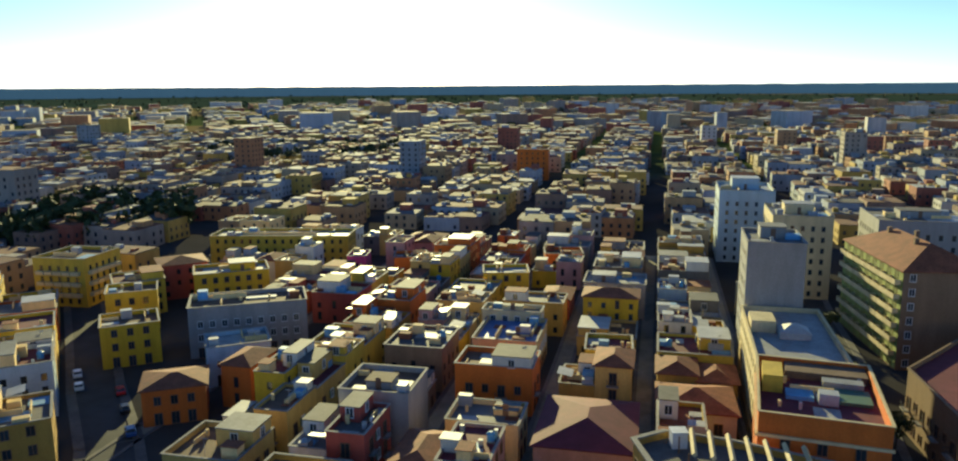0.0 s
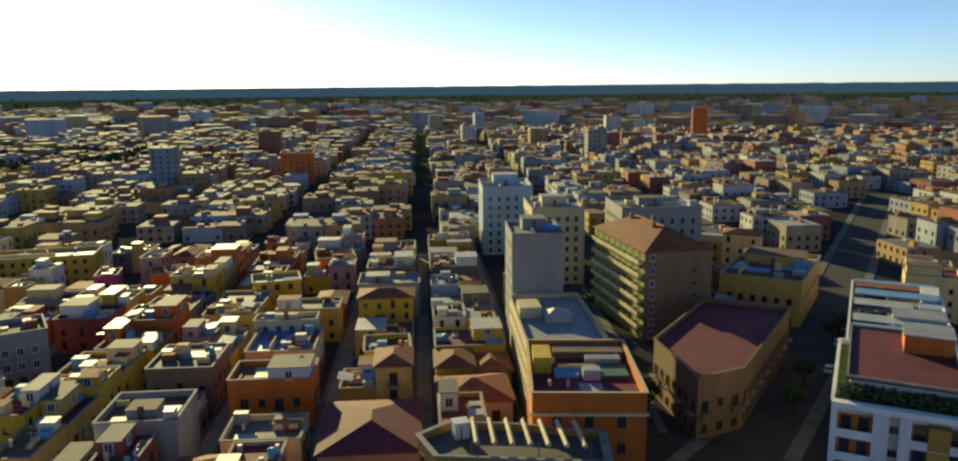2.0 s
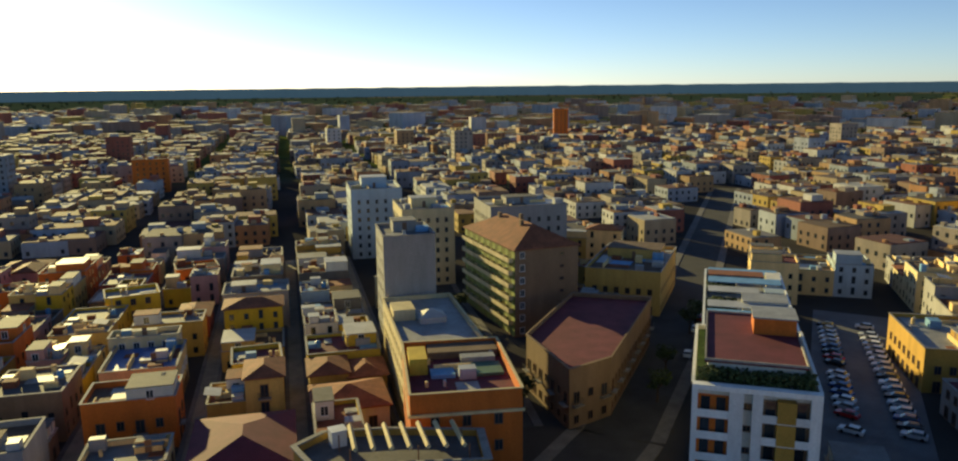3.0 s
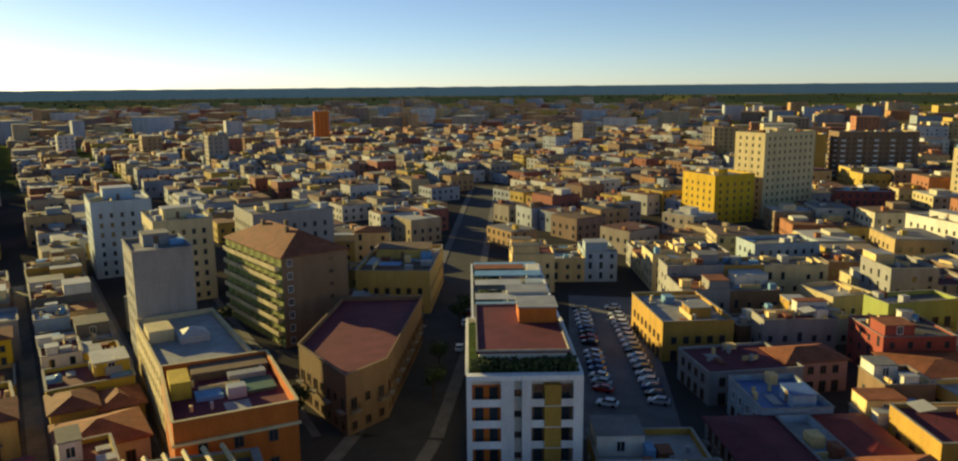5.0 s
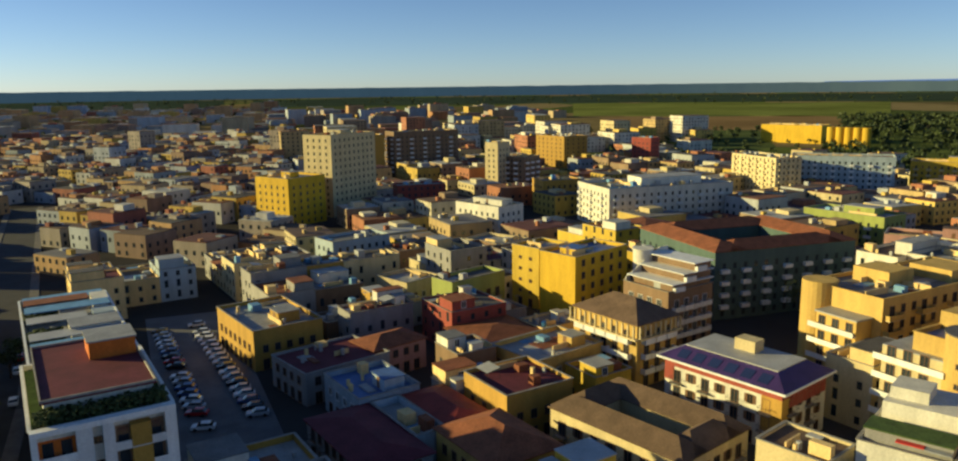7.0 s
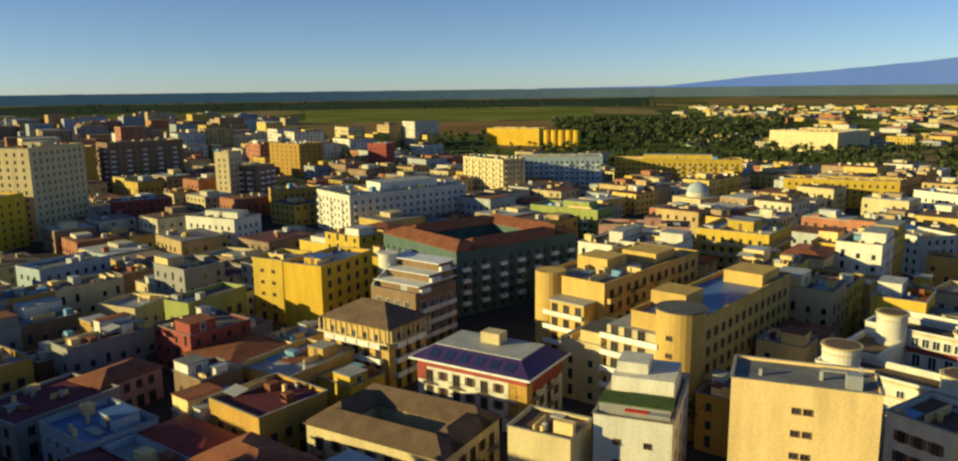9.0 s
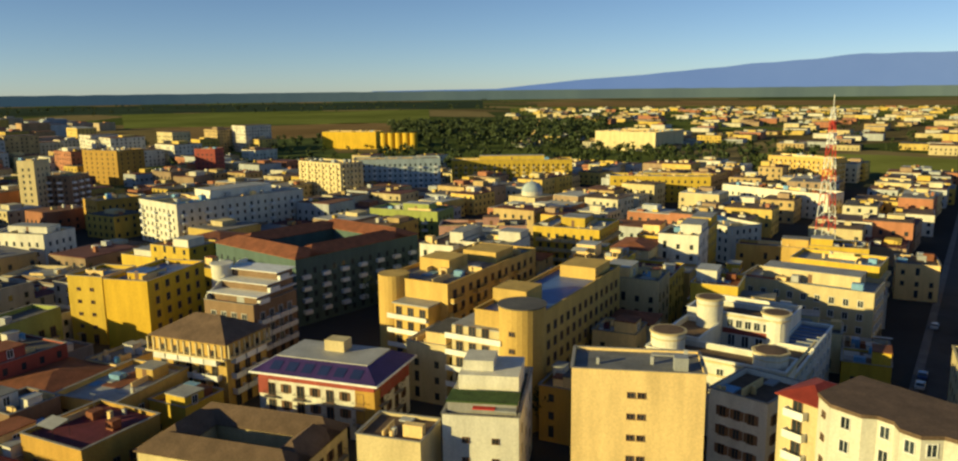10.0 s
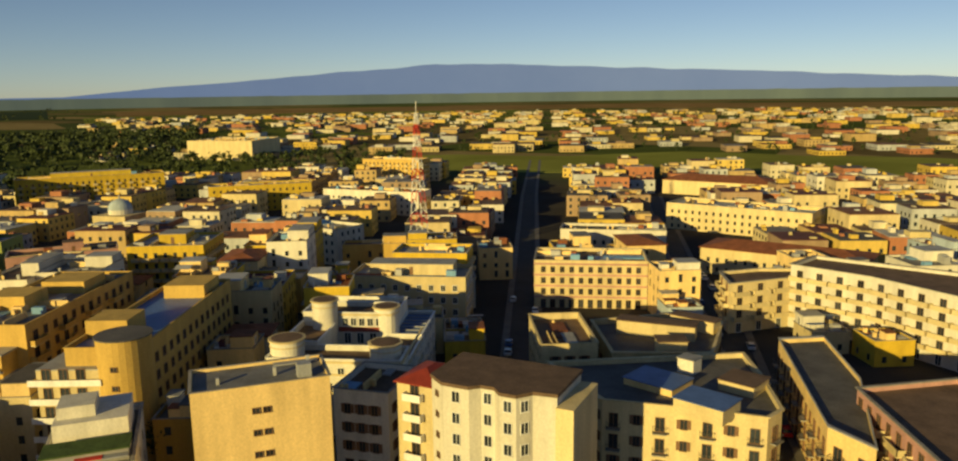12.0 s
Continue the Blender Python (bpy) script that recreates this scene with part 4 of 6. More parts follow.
    for i in range(520):
        gx, gy, sz = rng.uniform(-7.4, -2), rng.choice([rng.uniform(-5.5, 1.5), rng.uniform(10, 14)]), rng.uniform(0.15, 0.5)
        gd.turned_box(gx, gy, 16.6, 16.6 + sz * 3, sz * 1.6, sz, rng.uniform(0, 3))
    part("terrace_planting", gd, "leaf", rear, "green terrace planting")


white_block()


def mansard_block():
    root = thing("apartment_block", 138.2, -10.9, 0, 233, "white house with a violet-blue mansard roof and roof panels", "building")
    w, d, h = 25.0, 16.4, 10.5
    HERO.append((138.2, -10.9, 233, w, d))
    s = Shape()
    s.box(-w / 2 + 1, -d / 2 + 1, 0, w / 2 - 1, d / 2 - 1, h)
    part("wall", s, "plaster_white", root)
    e = Shape()
    e.box(-w / 2 - 0.2, -d / 2 - 0.2, h, w / 2 + 0.2, d / 2 + 0.2, h + 0.35)
    part("eave_board", e, "frame_white", root)
    m = Shape()
    a, b, c = (w / 2, d / 2), (w / 2 - 3.4, d / 2 - 3.6), 1.9
    o = [(-a[0], -a[1]), (a[0], -a[1]), (a[0], a[1]), (-a[0], a[1])]
    n = [(-b[0], -b[1]), (b[0], -b[1]), (b[0], b[1]), (-b[0], b[1])]
    for i in range(4):
        j = (i + 1) % 4
        m.face([(*o[i], h + 0.35), (*o[j], h + 0.35), (*n[j], h + 0.35 + c), (*n[i], h + 0.35 + c)], 0)
    part("mansard_roof", m, "roof_violet", root, "violet-blue sheet mansard")
    t = Shape()
    t.box(-b[0], -b[1], h + c + 0.3, b[0], b[1], h + c + 0.55)
    part("roof_deck", t, "roof_white", root, "pale flat deck")
    hut = Shape()
    hut.box(-2, 0, h + c + 0.55, 2, 3, h + c + 2.6)
    part("stair_hut", hut, "plaster_cream", root)
    for i in range(6):
        p = Shape()
        z0 = h + 0.35
        x = -9 + i * 3.2
        k = 3.6 / 1.9
        p.face([(x, -d / 2 + 0.4 * k + 0.0, z0 + 0.46), (x + 2, -d / 2 + 0.4 * k, z0 + 0.46), (x + 2, -d / 2 + 1.4 * k, z0 + 1.5), (x, -d / 2 + 1.4 * k, z0 + 1.5)])
        part("skylight", p, "solar", root)
    band = Shape()
    band.box(-w / 2 + 0.96, -d / 2 + 0.96, h - 1.3, w / 2 - 0.96, d / 2 - 0.96, h - 0.05)
    part("painted_band", band, "plaster_red", root, "red painted band under the eaves")
    pier = Shape()
    pier.box(w / 2 - 4.6, -d / 2 + 0.93, 0, w / 2 - 0.9, -d / 2 + 3.2, h - 1.3)
    part("corner_wall", pier, "plaster_ochre", root, "plain olive-yellow corner wall")
    flag = Shape()
    flag.box(-w / 2 + 0.92, -d / 2 + 0.92, h - 4.0, -w / 2 + 3.0, -d / 2 + 2.0, h - 1.3)
    part("corner_panel", flag, "plaster_red", root, "red painted corner panel")
    lip = Shape()
    lip.box(w / 2 - 1.0, -d / 2 + 3.4, h - 3.2, w / 2 - 0.9, d / 2 - 1.2, h - 1.35)
    part("side_panel", lip, "plaster_red", root, "dark red upper side wall")
    facade(root, w - 2, d - 2, h - 1.2, 3.1, 3.0, "wood", "iron", 138.2, -10.9, 233)


mansard_block()


def tan_corner_block():
    """Tan block with a round stair tower at its corner and a blue roof."""
    x, y, r, w, d, h = 141.5, -56.0, 223, 12.0, 45.0, 20.0
    root = house("apartment_block", x, y, r, w, d, h, "tan", "blue", "tan block with a round corner tower and blue roof", win="brown", spacing=3.0, par=0.7, only=(1, 2, 3), cap="plaster_tan")
    TOPS.pop()
    t = Shape()
    t.drum(-w / 2 + 9, -d / 2 + 1.2, 0, h + 2.4, 4.2, 28)
    part("corner_tower", t, "plaster_tan", root, "round tan tower")
    t = Shape()
    t.drum(-w / 2 + 9, -d / 2 + 1.2, h + 2.4, h + 2.6, 4.4, 28)
    part("tower_cap", t, "roof_bitumen", root)
    for k in range(6):
        part("window", WIN["small"], None, root, at=pose(-w / 2 + 9, -d / 2 - 3.0, 2.2 + k * 3.1))
    lw = Shape()
    lw.box(-w / 2 - 4, -d / 2 - 1.5, 0, 0.5, -d / 2 + 8, h - 2.5)
    part("lower_wing", lw, "plaster_cream", root, "cream lower wing with long balconies")
    dk = Shape()
    dk.box(-w / 2 - 4, -d / 2 - 1.5, h - 2.5, 0.5, -d / 2 + 8, h - 2.3)
    part("terrace", dk, "roof_pale", root)
    for k in range(1, 6):
        z = k * 3.1 - 0.2
        b = Shape()
        b.box(-w / 2 - 4.9, -d / 2 - 2.6, z, 0.6, -d / 2 - 1.5, z + 0.18, 0)
        b.box(-w / 2 - 4.9, -d / 2 - 2.6, z + 0.18, 0.6, -d / 2 - 2.48, z + 1.0, 0)
        part("balcony", b, "frame_white", root)
        for i in range(3):
            part("window", WIN["door"], None, root, at=pose(-w / 2 - 2.4 + i * 2.7, -d / 2 - 1.5, z + 0.2))
    for q, hh in (((-2.5, -12, 7, 7), 3.0), ((1, 14, 8, 9), 2.6)):
        p = Shape()
        p.box(q[0] - q[2] / 2, q[1] - q[3] / 2, h, q[0] + q[2] / 2, q[1] + q[3] / 2, h + hh)
        part("roof_room", p, "plaster_tan", root)


tan_corner_block()


def deco_block():
    """White rounded block with drum towers and stepped terraces round a court."""
    x, y, r = 120.2, -85.8, 217
    root = thing("apartment_block", x, y, 0, r, "white stepped block with rounded drum towers", "building")
    HERO.append((x, y, r, 25, 38))
    w, d = 24.0, 37.0

    def wing(x0, y0, x1, y1, h, par=1.0, roof="brown"):
        flat_top(root, x1 - x0, y1 - y0, h, "white", roof, par, None, "frame_white", (x0 + x1) / 2, (y0 + y1) / 2)

    wing(-12, -18.5, 12, -11, 13.2)
    wing(-12, -11, -5, 2, 13.8)
    wing(5, -11, 12, 2, 11.4, 0.5)
    wing(-12, 2, 6, 10, 15.6)
    wing(-12, 10, 6, 18.5, 14.4)
    wing(6, 2, 12, 18.5, 11.8, 0.5, "blue")
    # rounded towers: over the front corners, the tall one behind, and one at the end of the cross wing
    for cx, cy, rad, h0, h1, sides_ in ((-9.2, -15.2, 3.0, 0.0, 16.6, 28), (8.6, -14.8, 2.9, 0.0, 16.0, 8), (-7.2, 1.2, 2.5, 13.8, 19.2, 28), (4.6, 4.2, 2.5, 0.0, 17.2, 28)):
        t = Shape()
        t.drum(cx, cy, h0, h1, rad, sides_)
        drum_ = part("drum_tower", t, "plaster_white", root)
        lip = Shape()
        lip.drum(cx, cy, h1, h1 + 0.3, rad + 0.3, sides_)
        lip.drum(cx, cy, h1 - 1.0, h1 - 0.8, rad + 0.12, sides_)
        part("tower_cornice", lip, "plaster_cream", drum_, "cream moulded tower cornice")
        lid = Shape()
        lid.drum(cx, cy, h1 + 0.3, h1 + 0.36, rad - 0.25, sides_)
        part("tower_roof", lid, "roof_brown", drum_)
    for k in range(4):
        z = 0.6 + k * 3.2
        for i in range(8):
            part("window", WIN["plain"], None, root, at=pose(-10.2 + i * 2.9, -18.5, z + 0.9))
        for i in range(11):
            part("window", WIN["plain"], None, root, at=pose(12, -16.5 + i * 3.2, z - 0.1, 0, 0, 90))
    for i in range(5):
        part("window", WIN["plain"], None, root, at=pose(-3.4 + i * 1.7, 2.0, 13.9))
    for i in range(3):
        part("window", WIN["door_white"], None, root, at=pose(-3.0 + i * 2.6, 2.0, 10.2))
    red = Shape()
    red.box(-4.8, 1.93, 12.6, 4.9, 1.98, 13.6)
    part("court_band", red, "plaster_red", root, "dark red painted court wall")
    for z, t_ in ((13.5, 0.35), (11.2, 0.22), (7.9, 0.18)):
        for box_ in ((-12.3, -18.5 - t_, 12.3, -18.5), (12.0, -18.5 - t_, 12.0 + t_, 2.0)):
            cor = Shape()
            cor.box(box_[0], box_[1], z, box_[2], box_[3], z + 0.3)
            part("cornice", cor, "plaster_cream", root, "cream moulded cornice")
    cor = Shape()
    cor.box(-4.5, 1.75, 16.0, 6.2, 2.0, 16.3)
    part("cornice", cor, "plaster_cream", root, "cream moulded cornice")
    for i in range(7):
        bar = Shape()
        bar.bar((6.4, 3.2 + i * 2.3, 12.0), (11.6, 3.2 + i * 2.3, 12.0), 0.22)
        part("glazing_bar", bar, "zinc", root)


deco_block()


def bowed_white_block():
    """White block with bowed window bays, a blank cream gable and a red roof terrace."""
    x, y, r, h = 71.6, -73.4, 197, 19.6
    root = thing("apartment_block", x, y, 0, r, "white block with bowed window bays and a blank yellow gable", "building")
    HERO.append((x, y, r, 20, 15))
    s = Shape()
    out = [(-9.5, -4), (-6.5, -6.2), (-2.5, -6.2), (-1.2, -5.0), (0.8, -5.0), (2.2, -6.4), (4.6, -6.4), (6.2, -4.4), (9.5, -4.0), (9.5, 6), (-9.5, 6)]
    s.prism(out, 0, h)
    part("wall", s, "plaster_white", root)
    rf = Shape()
    rf.prism([(a * 1.015, b * 1.03) for a, b in out], h, h + 0.5)
    part("roof_edge", rf, "roof_brown", root)
    for k in range(6):
        z = 1.6 + k * 3.1
        for px, py, tn in ((-4.5, -6.2, 0), (-8.0, -5.1, -36), (-0.2, -5.0, 0), (3.4, -6.4, 0), (5.4, -5.4, 51)):
            part("window", WIN["plain"] if px > -5 else WIN["small"], None, root, at=pose(px, py, z + 0.4, 0, 0, tn))
    wing = Shape()
    wing.box(-16, -3, 0, -9.5, 6, 17.5)
    part("side_wing", wing, "plaster_cream", root)
    rr = Shape()
    rr.hip(6.5, 9, 17.7, 1.4, 0.4, cx=-12.75, cy=1.5)
    part("roof", rr, "roof_red", root, "bright red tiled roof")
    for k in range(5):
        part("balcony", BAL["white"], None, root, at=pose(-13, -3, 3.0 + 3.1 * k))
        part("window", WIN["door"], None, root, at=pose(-13, -3, 3.1 + 3.1 * k))
        part("balcony", BAL["white"], None, root, at=pose(-16, 1, 3.0 + 3.1 * k, 0, 0, 270))
    gable = Shape()
    gable.box(9.5, -4.6, 0, 12.0, 6, h - 1.2)
    part("gable_wall", gable, "plaster_cream", root)


bowed_white_block()


def courtyard_house(x, y, rot, w, d, h, wing, wall, roof, label, gable=2.2, bal="iron", storey=3.4):
    root = thing("courtyard_house", x, y, 0, rot, label, "building")
    HERO.append((x, y, rot, w, d))
    for cx, cy, ww, dd in ((0, -d / 2 + wing / 2, w, wing), (0, d / 2 - wing / 2, w, wing), (-w / 2 + wing / 2, 0, wing, d - 2 * wing), (w / 2 - wing / 2, 0, wing, d - 2 * wing)):
        s = Shape()
        s.box(cx - ww / 2, cy - dd / 2, 0, cx + ww / 2, cy + dd / 2, h)
        part("wing", s, "plaster_" + wall, root)
        r = Shape()
        long_way = ww > dd
        r.hip(ww if long_way else ww, dd + (0 if long_way else wing), h + 0.18, gable, 0.35, cx=cx, cy=cy)
        part("roof", r, "roof_" + roof, root)
    facade(root, w, d, h, storey, 3.2, "wood", bal, x, y, rot)


courtyard_house(118.5, 5.5, 234, 26, 17, 7.5, 5.5, "cream", "brown", "low cream courtyard house with brown tiled roofs")
house("apartment_block", 93.8, -116.7, 226, 10.8, 20.6, 10.8, "cream", "brown", "cream block with a high parapet round a brown roof", win="wood", par=1.3, cap="plaster_cream", storey=3.6)
yard = polygon_block("apartment_block", [(81, -116), (66.5, -128), (74, -148), (86, -146), (96.2, -131)], 8.8, "cream", "bitumen", "cream courtyard block with pale attic walls", win="wood", bal="iron", storey=3.5, cap="plaster_cream", par=1.0)
for x0, y0, x1, y1, hh, turn in ((-7, -2, 9, 2, 3.0, 20), (-8, -11, 2, -7.5, 2.6, 0), (-9.5, 6, -4, 10, 2.8, 40)):
    s = Shape()
    s.turned_box((x0 + x1) / 2, (y0 + y1) / 2, 8.8, 8.8 + hh, x1 - x0, y1 - y0, radians(turn))
    attic = part("attic", s, "plaster_cream", yard)
    s = Shape()
    s.turned_box((x0 + x1) / 2, (y0 + y1) / 2, 8.8 + hh, 9.0 + hh, x1 - x0 + 0.5, y1 - y0 + 0.5, radians(turn))
    part("attic_roof", s, "roof_brown", attic)
HERO.append((44, -152, 20, 46, 30))         # open street corners
HERO.append((110, -146, 217, 30, 20))
courtyard_house(225.4, -17.8, 212, 37, 44, 17.8, 9, "teal", "terracotta", "dark courtyard block with red tiled roofs", 2.0, "white", 3.1)


def tan_rounded_block():
    """Tan block with rounded ends, a lower bay with long white balconies and several roof rooms."""
    x, y, r, h = 173.5, -46.5, 222, 19.0
    root = house("apartment_block", x, y, r, 17, 42, h, "tan", "grey", "tan block with rounded corners and long white balconies", win="brown", spacing=3.2, par=0.7, only=(1, 2, 3), bal="tan", bal_every=3, cap="plaster_tan")
    t = Shape()
    t.drum(-6.0, -20.2, 0, h + 1.4, 3.4, 24)
    part("corner_tower", t, "plaster_tan", root)
    b = Shape()
    b.box(-2.2, -25.5, 0, 6.5, -20.5, 15.4)
    part("lower_bay", b, "plaster_tan", root)
    d = Shape()
    d.box(-2.5, -25.8, 15.4, 6.8, -20.5, 15.7)
    part("bay_deck", d, "roof_white", root)
    for k in range(1, 5):
        s = Shape()
        z = k * 3.1
        s.box(-3.3, -26.6, z, 6.7, -25.5, z + 0.16)
        s.box(-3.3, -26.6, z + 0.16, 6.7, -26.5, z + 1.0)
        part("balcony", s, "frame_white", root)
        for i in range(3):
            part("window", WIN["door"], None, root, at=pose(-0.9 + i * 3, -25.5, z + 0.2))
    for q in ((-2, -6, 8, 8, 3.0), (2, 8, 9, 9, 2.6)):
        p = Shape()
        p.box(q[0] - q[2] / 2, q[1] - q[3] / 2, h, q[0] + q[2] / 2, q[1] + q[3] / 2, h + q[4])
        part("roof_room", p, "plaster_tan", root)


tan_rounded_block()


def domed_chapel():
    """Low church with a pale ribbed dome on a drum."""
    root = thing("church", 345, -132, 0, 30, "low church with a pale blue-white dome", "church")
    HERO.append((345, -132, 30, 18, 18))
    b = Shape()
    b.box(-8, -8, 0, 8, 8, 9.5)
    part("wall", b, "plaster_cream", root)
    d = Shape()
    d.drum(0, 0, 9.5, 11.5, 5.0, 20)
    part("drum", d, "plaster_white", root)
    c = Shape()
    rings_ = [(5.0 * math.cos(i * math.pi / 12), 11.5 + 4.6 * math.sin(i * math.pi / 12)) for i in range(6)] + [(0.3, 16.15)]
    for (ra, za), (rb, zb) in zip(rings_, rings_[1:]):
        for i in range(20):
            t0, t1 = 2 * math.pi * i / 20, 2 * math.pi * (i + 1) / 20
            c.face([(ra * math.cos(t0), ra * math.sin(t0), za), (ra * math.cos(t1), ra * math.sin(t1), za), (rb * math.cos(t1), rb * math.sin(t1), zb), (rb * math.cos(t0), rb * math.sin(t0), zb)])
    dome = part("dome", c.weld(), "plaster_lightblue", root, "pale blue-white dome")
    f = Shape()
    f.drum(0, 0, 16.1, 17.6, 0.35, 8)
    part("finial", f, "zinc", dome)


domed_chapel()
house("apartment_block", 581, 20, 240, 16, 12, 20.5, "red", "pale", "crimson painted apartment block among pale ones", win="plain", spacing=3.4)


def silo_row():
    root = thing("grain_silos", 753, -153, 0, 240, "row of yellow grain silos beside the mill", "silo")
    for i in range(5):
        s = Shape()
        s.drum(-15 + i * 7.6, 0, 0, 19, 3.7, 20)
        part("silo", s, "plaster_gold", root)


silo_row()


def lattice_mast():
    """Slim red and white lattice mast on four legs."""
    root = thing("lattice_mast", 196, -172, 0, 20, "slim red and white lattice radio mast", "mast")
    h, n = 53.0, 14
    for k in range(n):
        z0, z1 = h * k / n, h * (k + 1) / n
        w0, w1 = 2.3 * (1 - z0 / h) + 0.45, 2.3 * (1 - z1 / h) + 0.45
        s = Shape()
        c0 = [(-w0, -w0), (w0, -w0), (w0, w0), (-w0, w0)]
        c1 = [(-w1, -w1), (w1, -w1), (w1, w1), (-w1, w1)]
        for i in range(4):
            j = (i + 1) % 4
            s.bar((*c0[i], z0), (*c1[i], z1), 0.21)
            s.bar((*c0[i], z0), (*c1[j], z1), 0.12)
            s.bar((*c1[i], z1), (*c1[j], z1), 0.09)
        part("mast_section", s, "mast_red" if k % 2 == 0 else "frame_white", root)
    s = Shape()
    s.drum(0, 0, h, h + 4, 0.12, 8)
    part("aerial", s, "frame_white", root)


lattice_mast()


# ---- the loose fabric of the town ----
def inside(px, py, x, y, rot, w, d, grow):
    a = radians(rot)
    dx, dy = px - x, py - y
    return abs(dx * math.cos(a) + dy * math.sin(a)) < w / 2 + grow and abs(-dx * math.sin(a) + dy * math.cos(a)) < d / 2 + grow


def street_gap(px, py):
    best = 1e9
    for xa, ya, xb, yb, hw in STREETS:
        ex, ey = xb - xa, yb - ya
        t = max(0.0, min(1.0, ((px - xa) * ex + (py - ya) * ey) / (ex * ex + ey * ey)))
        best = min(best, math.hypot(px - xa - t * ex, py - ya - t * ey) - hw)
    return best


def free(x, y, rot, w, d, slack=0.0):
    a = radians(rot)
    c, s = math.cos(a), math.sin(a)
    for fx in (-0.5, 0, 0.5):
        for fy in (-0.5, 0, 0.5):
            px, py = x + fx * w * c - fy * d * s, y + fx * w * s + fy * d * c
            if street_gap(px, py) < slack:
                return False
            for hull in HULLS:
                hit_count = 0
                for (ax, ay), (bx, by) in zip(hull, hull[1:] + hull[:1]):
                    if (ay > py) != (by > py) and px < ax + (py - ay) / (by - ay) * (bx - ax):
                        hit_count += 1
                if hit_count % 2:
                    return False
            for q in HERO:
                if inside(px, py, *q, 0.4):
                    return False
    return True


def azimuth(x, y):
    return math.degrees(math.atan2(x, y))


OLD_WALLS = ["tan", "ochre", "beige", "white", "grey", "brown", "tan", "yellow", "pink", "darkgrey", "orange", "lightblue", "gold", "ochre", "red", "brown", "yellow", "orange"]
NEW_WALLS = ["cream", "cream", "yellow", "beige", "white", "white", "tan", "ochre", "lightblue", "yellow"]
LOW_WALLS = ["beige", "white", "ochre", "cream", "tan", "brown", "lightblue", "grey", "yellow", "grey", "cream"]
ROOFS = ["grey", "maroon", "bitumen", "brown", "terracotta", "pale", "maroon", "bitumen", "maroon", "brown", "terracotta", "grey"]
# duller, bluer walls for the low quarter, its shade put into the wall colours
SHADE_WALLS = ["grey", "brown", "lightblue", "pink", "ochre", "tan", "grey", "red"]
FAB = random.Random(11)
WORDS = {"cream": "cream", "ochre": "ochre", "beige": "beige", "white": "white", "grey": "grey", "brown": "brown", "tan": "tan", "yellow": "yellow", "pink": "pink",
         "darkgrey": "dark grey", "orange": "orange", "lightblue": "pale blue", "green": "green", "gold": "golden yellow", "red": "dark red"}
ROOFTOPS = []      # roofs that carry loose gear: x, y, z, w, d, rot


def joined_windows(w, d, h, storey, spacing, s, base=0.0, mi=0):
    for (px, py), turn, length in sides(w, d):
        t = radians(turn)
        cols = max(1, int(length / spacing))
        for r in range(max(1, int(h / storey + 0.2))):
            for c in range(cols):
                if FAB.random() < 0.12:
                    continue
                off = (c - (cols - 1) / 2) * length / cols
                wx, wy, z, hw = px + off * math.cos(t), py + off * math.sin(t), base + r * storey + 0.9, 0.5
                tall = 2.1 if FAB.random() < 0.3 else 1.4
                ex, ey, ox, oy = math.cos(t) * hw, math.sin(t) * hw, math.sin(t) * 0.03, -math.cos(t) * 0.03
                s.face([(wx - ex + ox, wy - ey + oy, z), (wx + ex + ox, wy + ey + oy, z), (wx + ex + ox, wy + ey + oy, z + tall), (wx - ex + ox, wy - ey + oy, z + tall)], mi)


def roof_clutter(root, w, d, h, n):
    """Low walls, sheds, tarpaulins, tanks and flues crowded on a flat roof, too small to pick apart."""
    s = Shape()
    for _ in range(n):
        cx, cy = FAB.uniform(-0.42, 0.42) * w, FAB.uniform(-0.42, 0.42) * d
        k = FAB.random()
        if k < 0.3:
            bw, bd, bh, mi = FAB.uniform(0.4, 0.7), FAB.uniform(0.4, 0.7), FAB.uniform(0.7, 1.5), FAB.choice([0, 1])
        elif k < 0.55:
            bw, bd, bh, mi = FAB.uniform(1.4, 3.0), FAB.uniform(1.2, 2.4), FAB.uniform(0.9, 2.2), FAB.choice([0, 1, 2, 3, 5])
        elif k < 0.8:
            bw, bd, bh, mi = FAB.uniform(1.5, 0.45 * w), FAB.uniform(1.2, 0.4 * d), FAB.uniform(0.05, 0.3), FAB.choice([1, 2, 3, 4, 4, 5])
        else:
            bw, bd, bh, mi = (FAB.uniform(2, 0.6 * w), 0.2, FAB.uniform(0.7, 1.4), 0) if FAB.random() < 0.5 else (0.2, FAB.uniform(2, 0.6 * d), FAB.uniform(0.7, 1.4), 0)
        x0, x1 = max(-w / 2 + 0.3, cx - bw / 2), min(w / 2 - 0.3, cx + bw / 2)
        y0, y1 = max(-d / 2 + 0.3, cy - bd / 2), min(d / 2 - 0.3, cy + bd / 2)
        s.box(x0, y0, h + 0.02, x1, y1, h + 0.02 + bh * FAB.uniform(0.97, 1.03), mi)
    if s.v:
        part("roof_clutter", s, ["plaster_beige", "roof_white", "roof_terracotta", "tarp_blue", "roof_pale", "zinc"], root, kind="stuff")


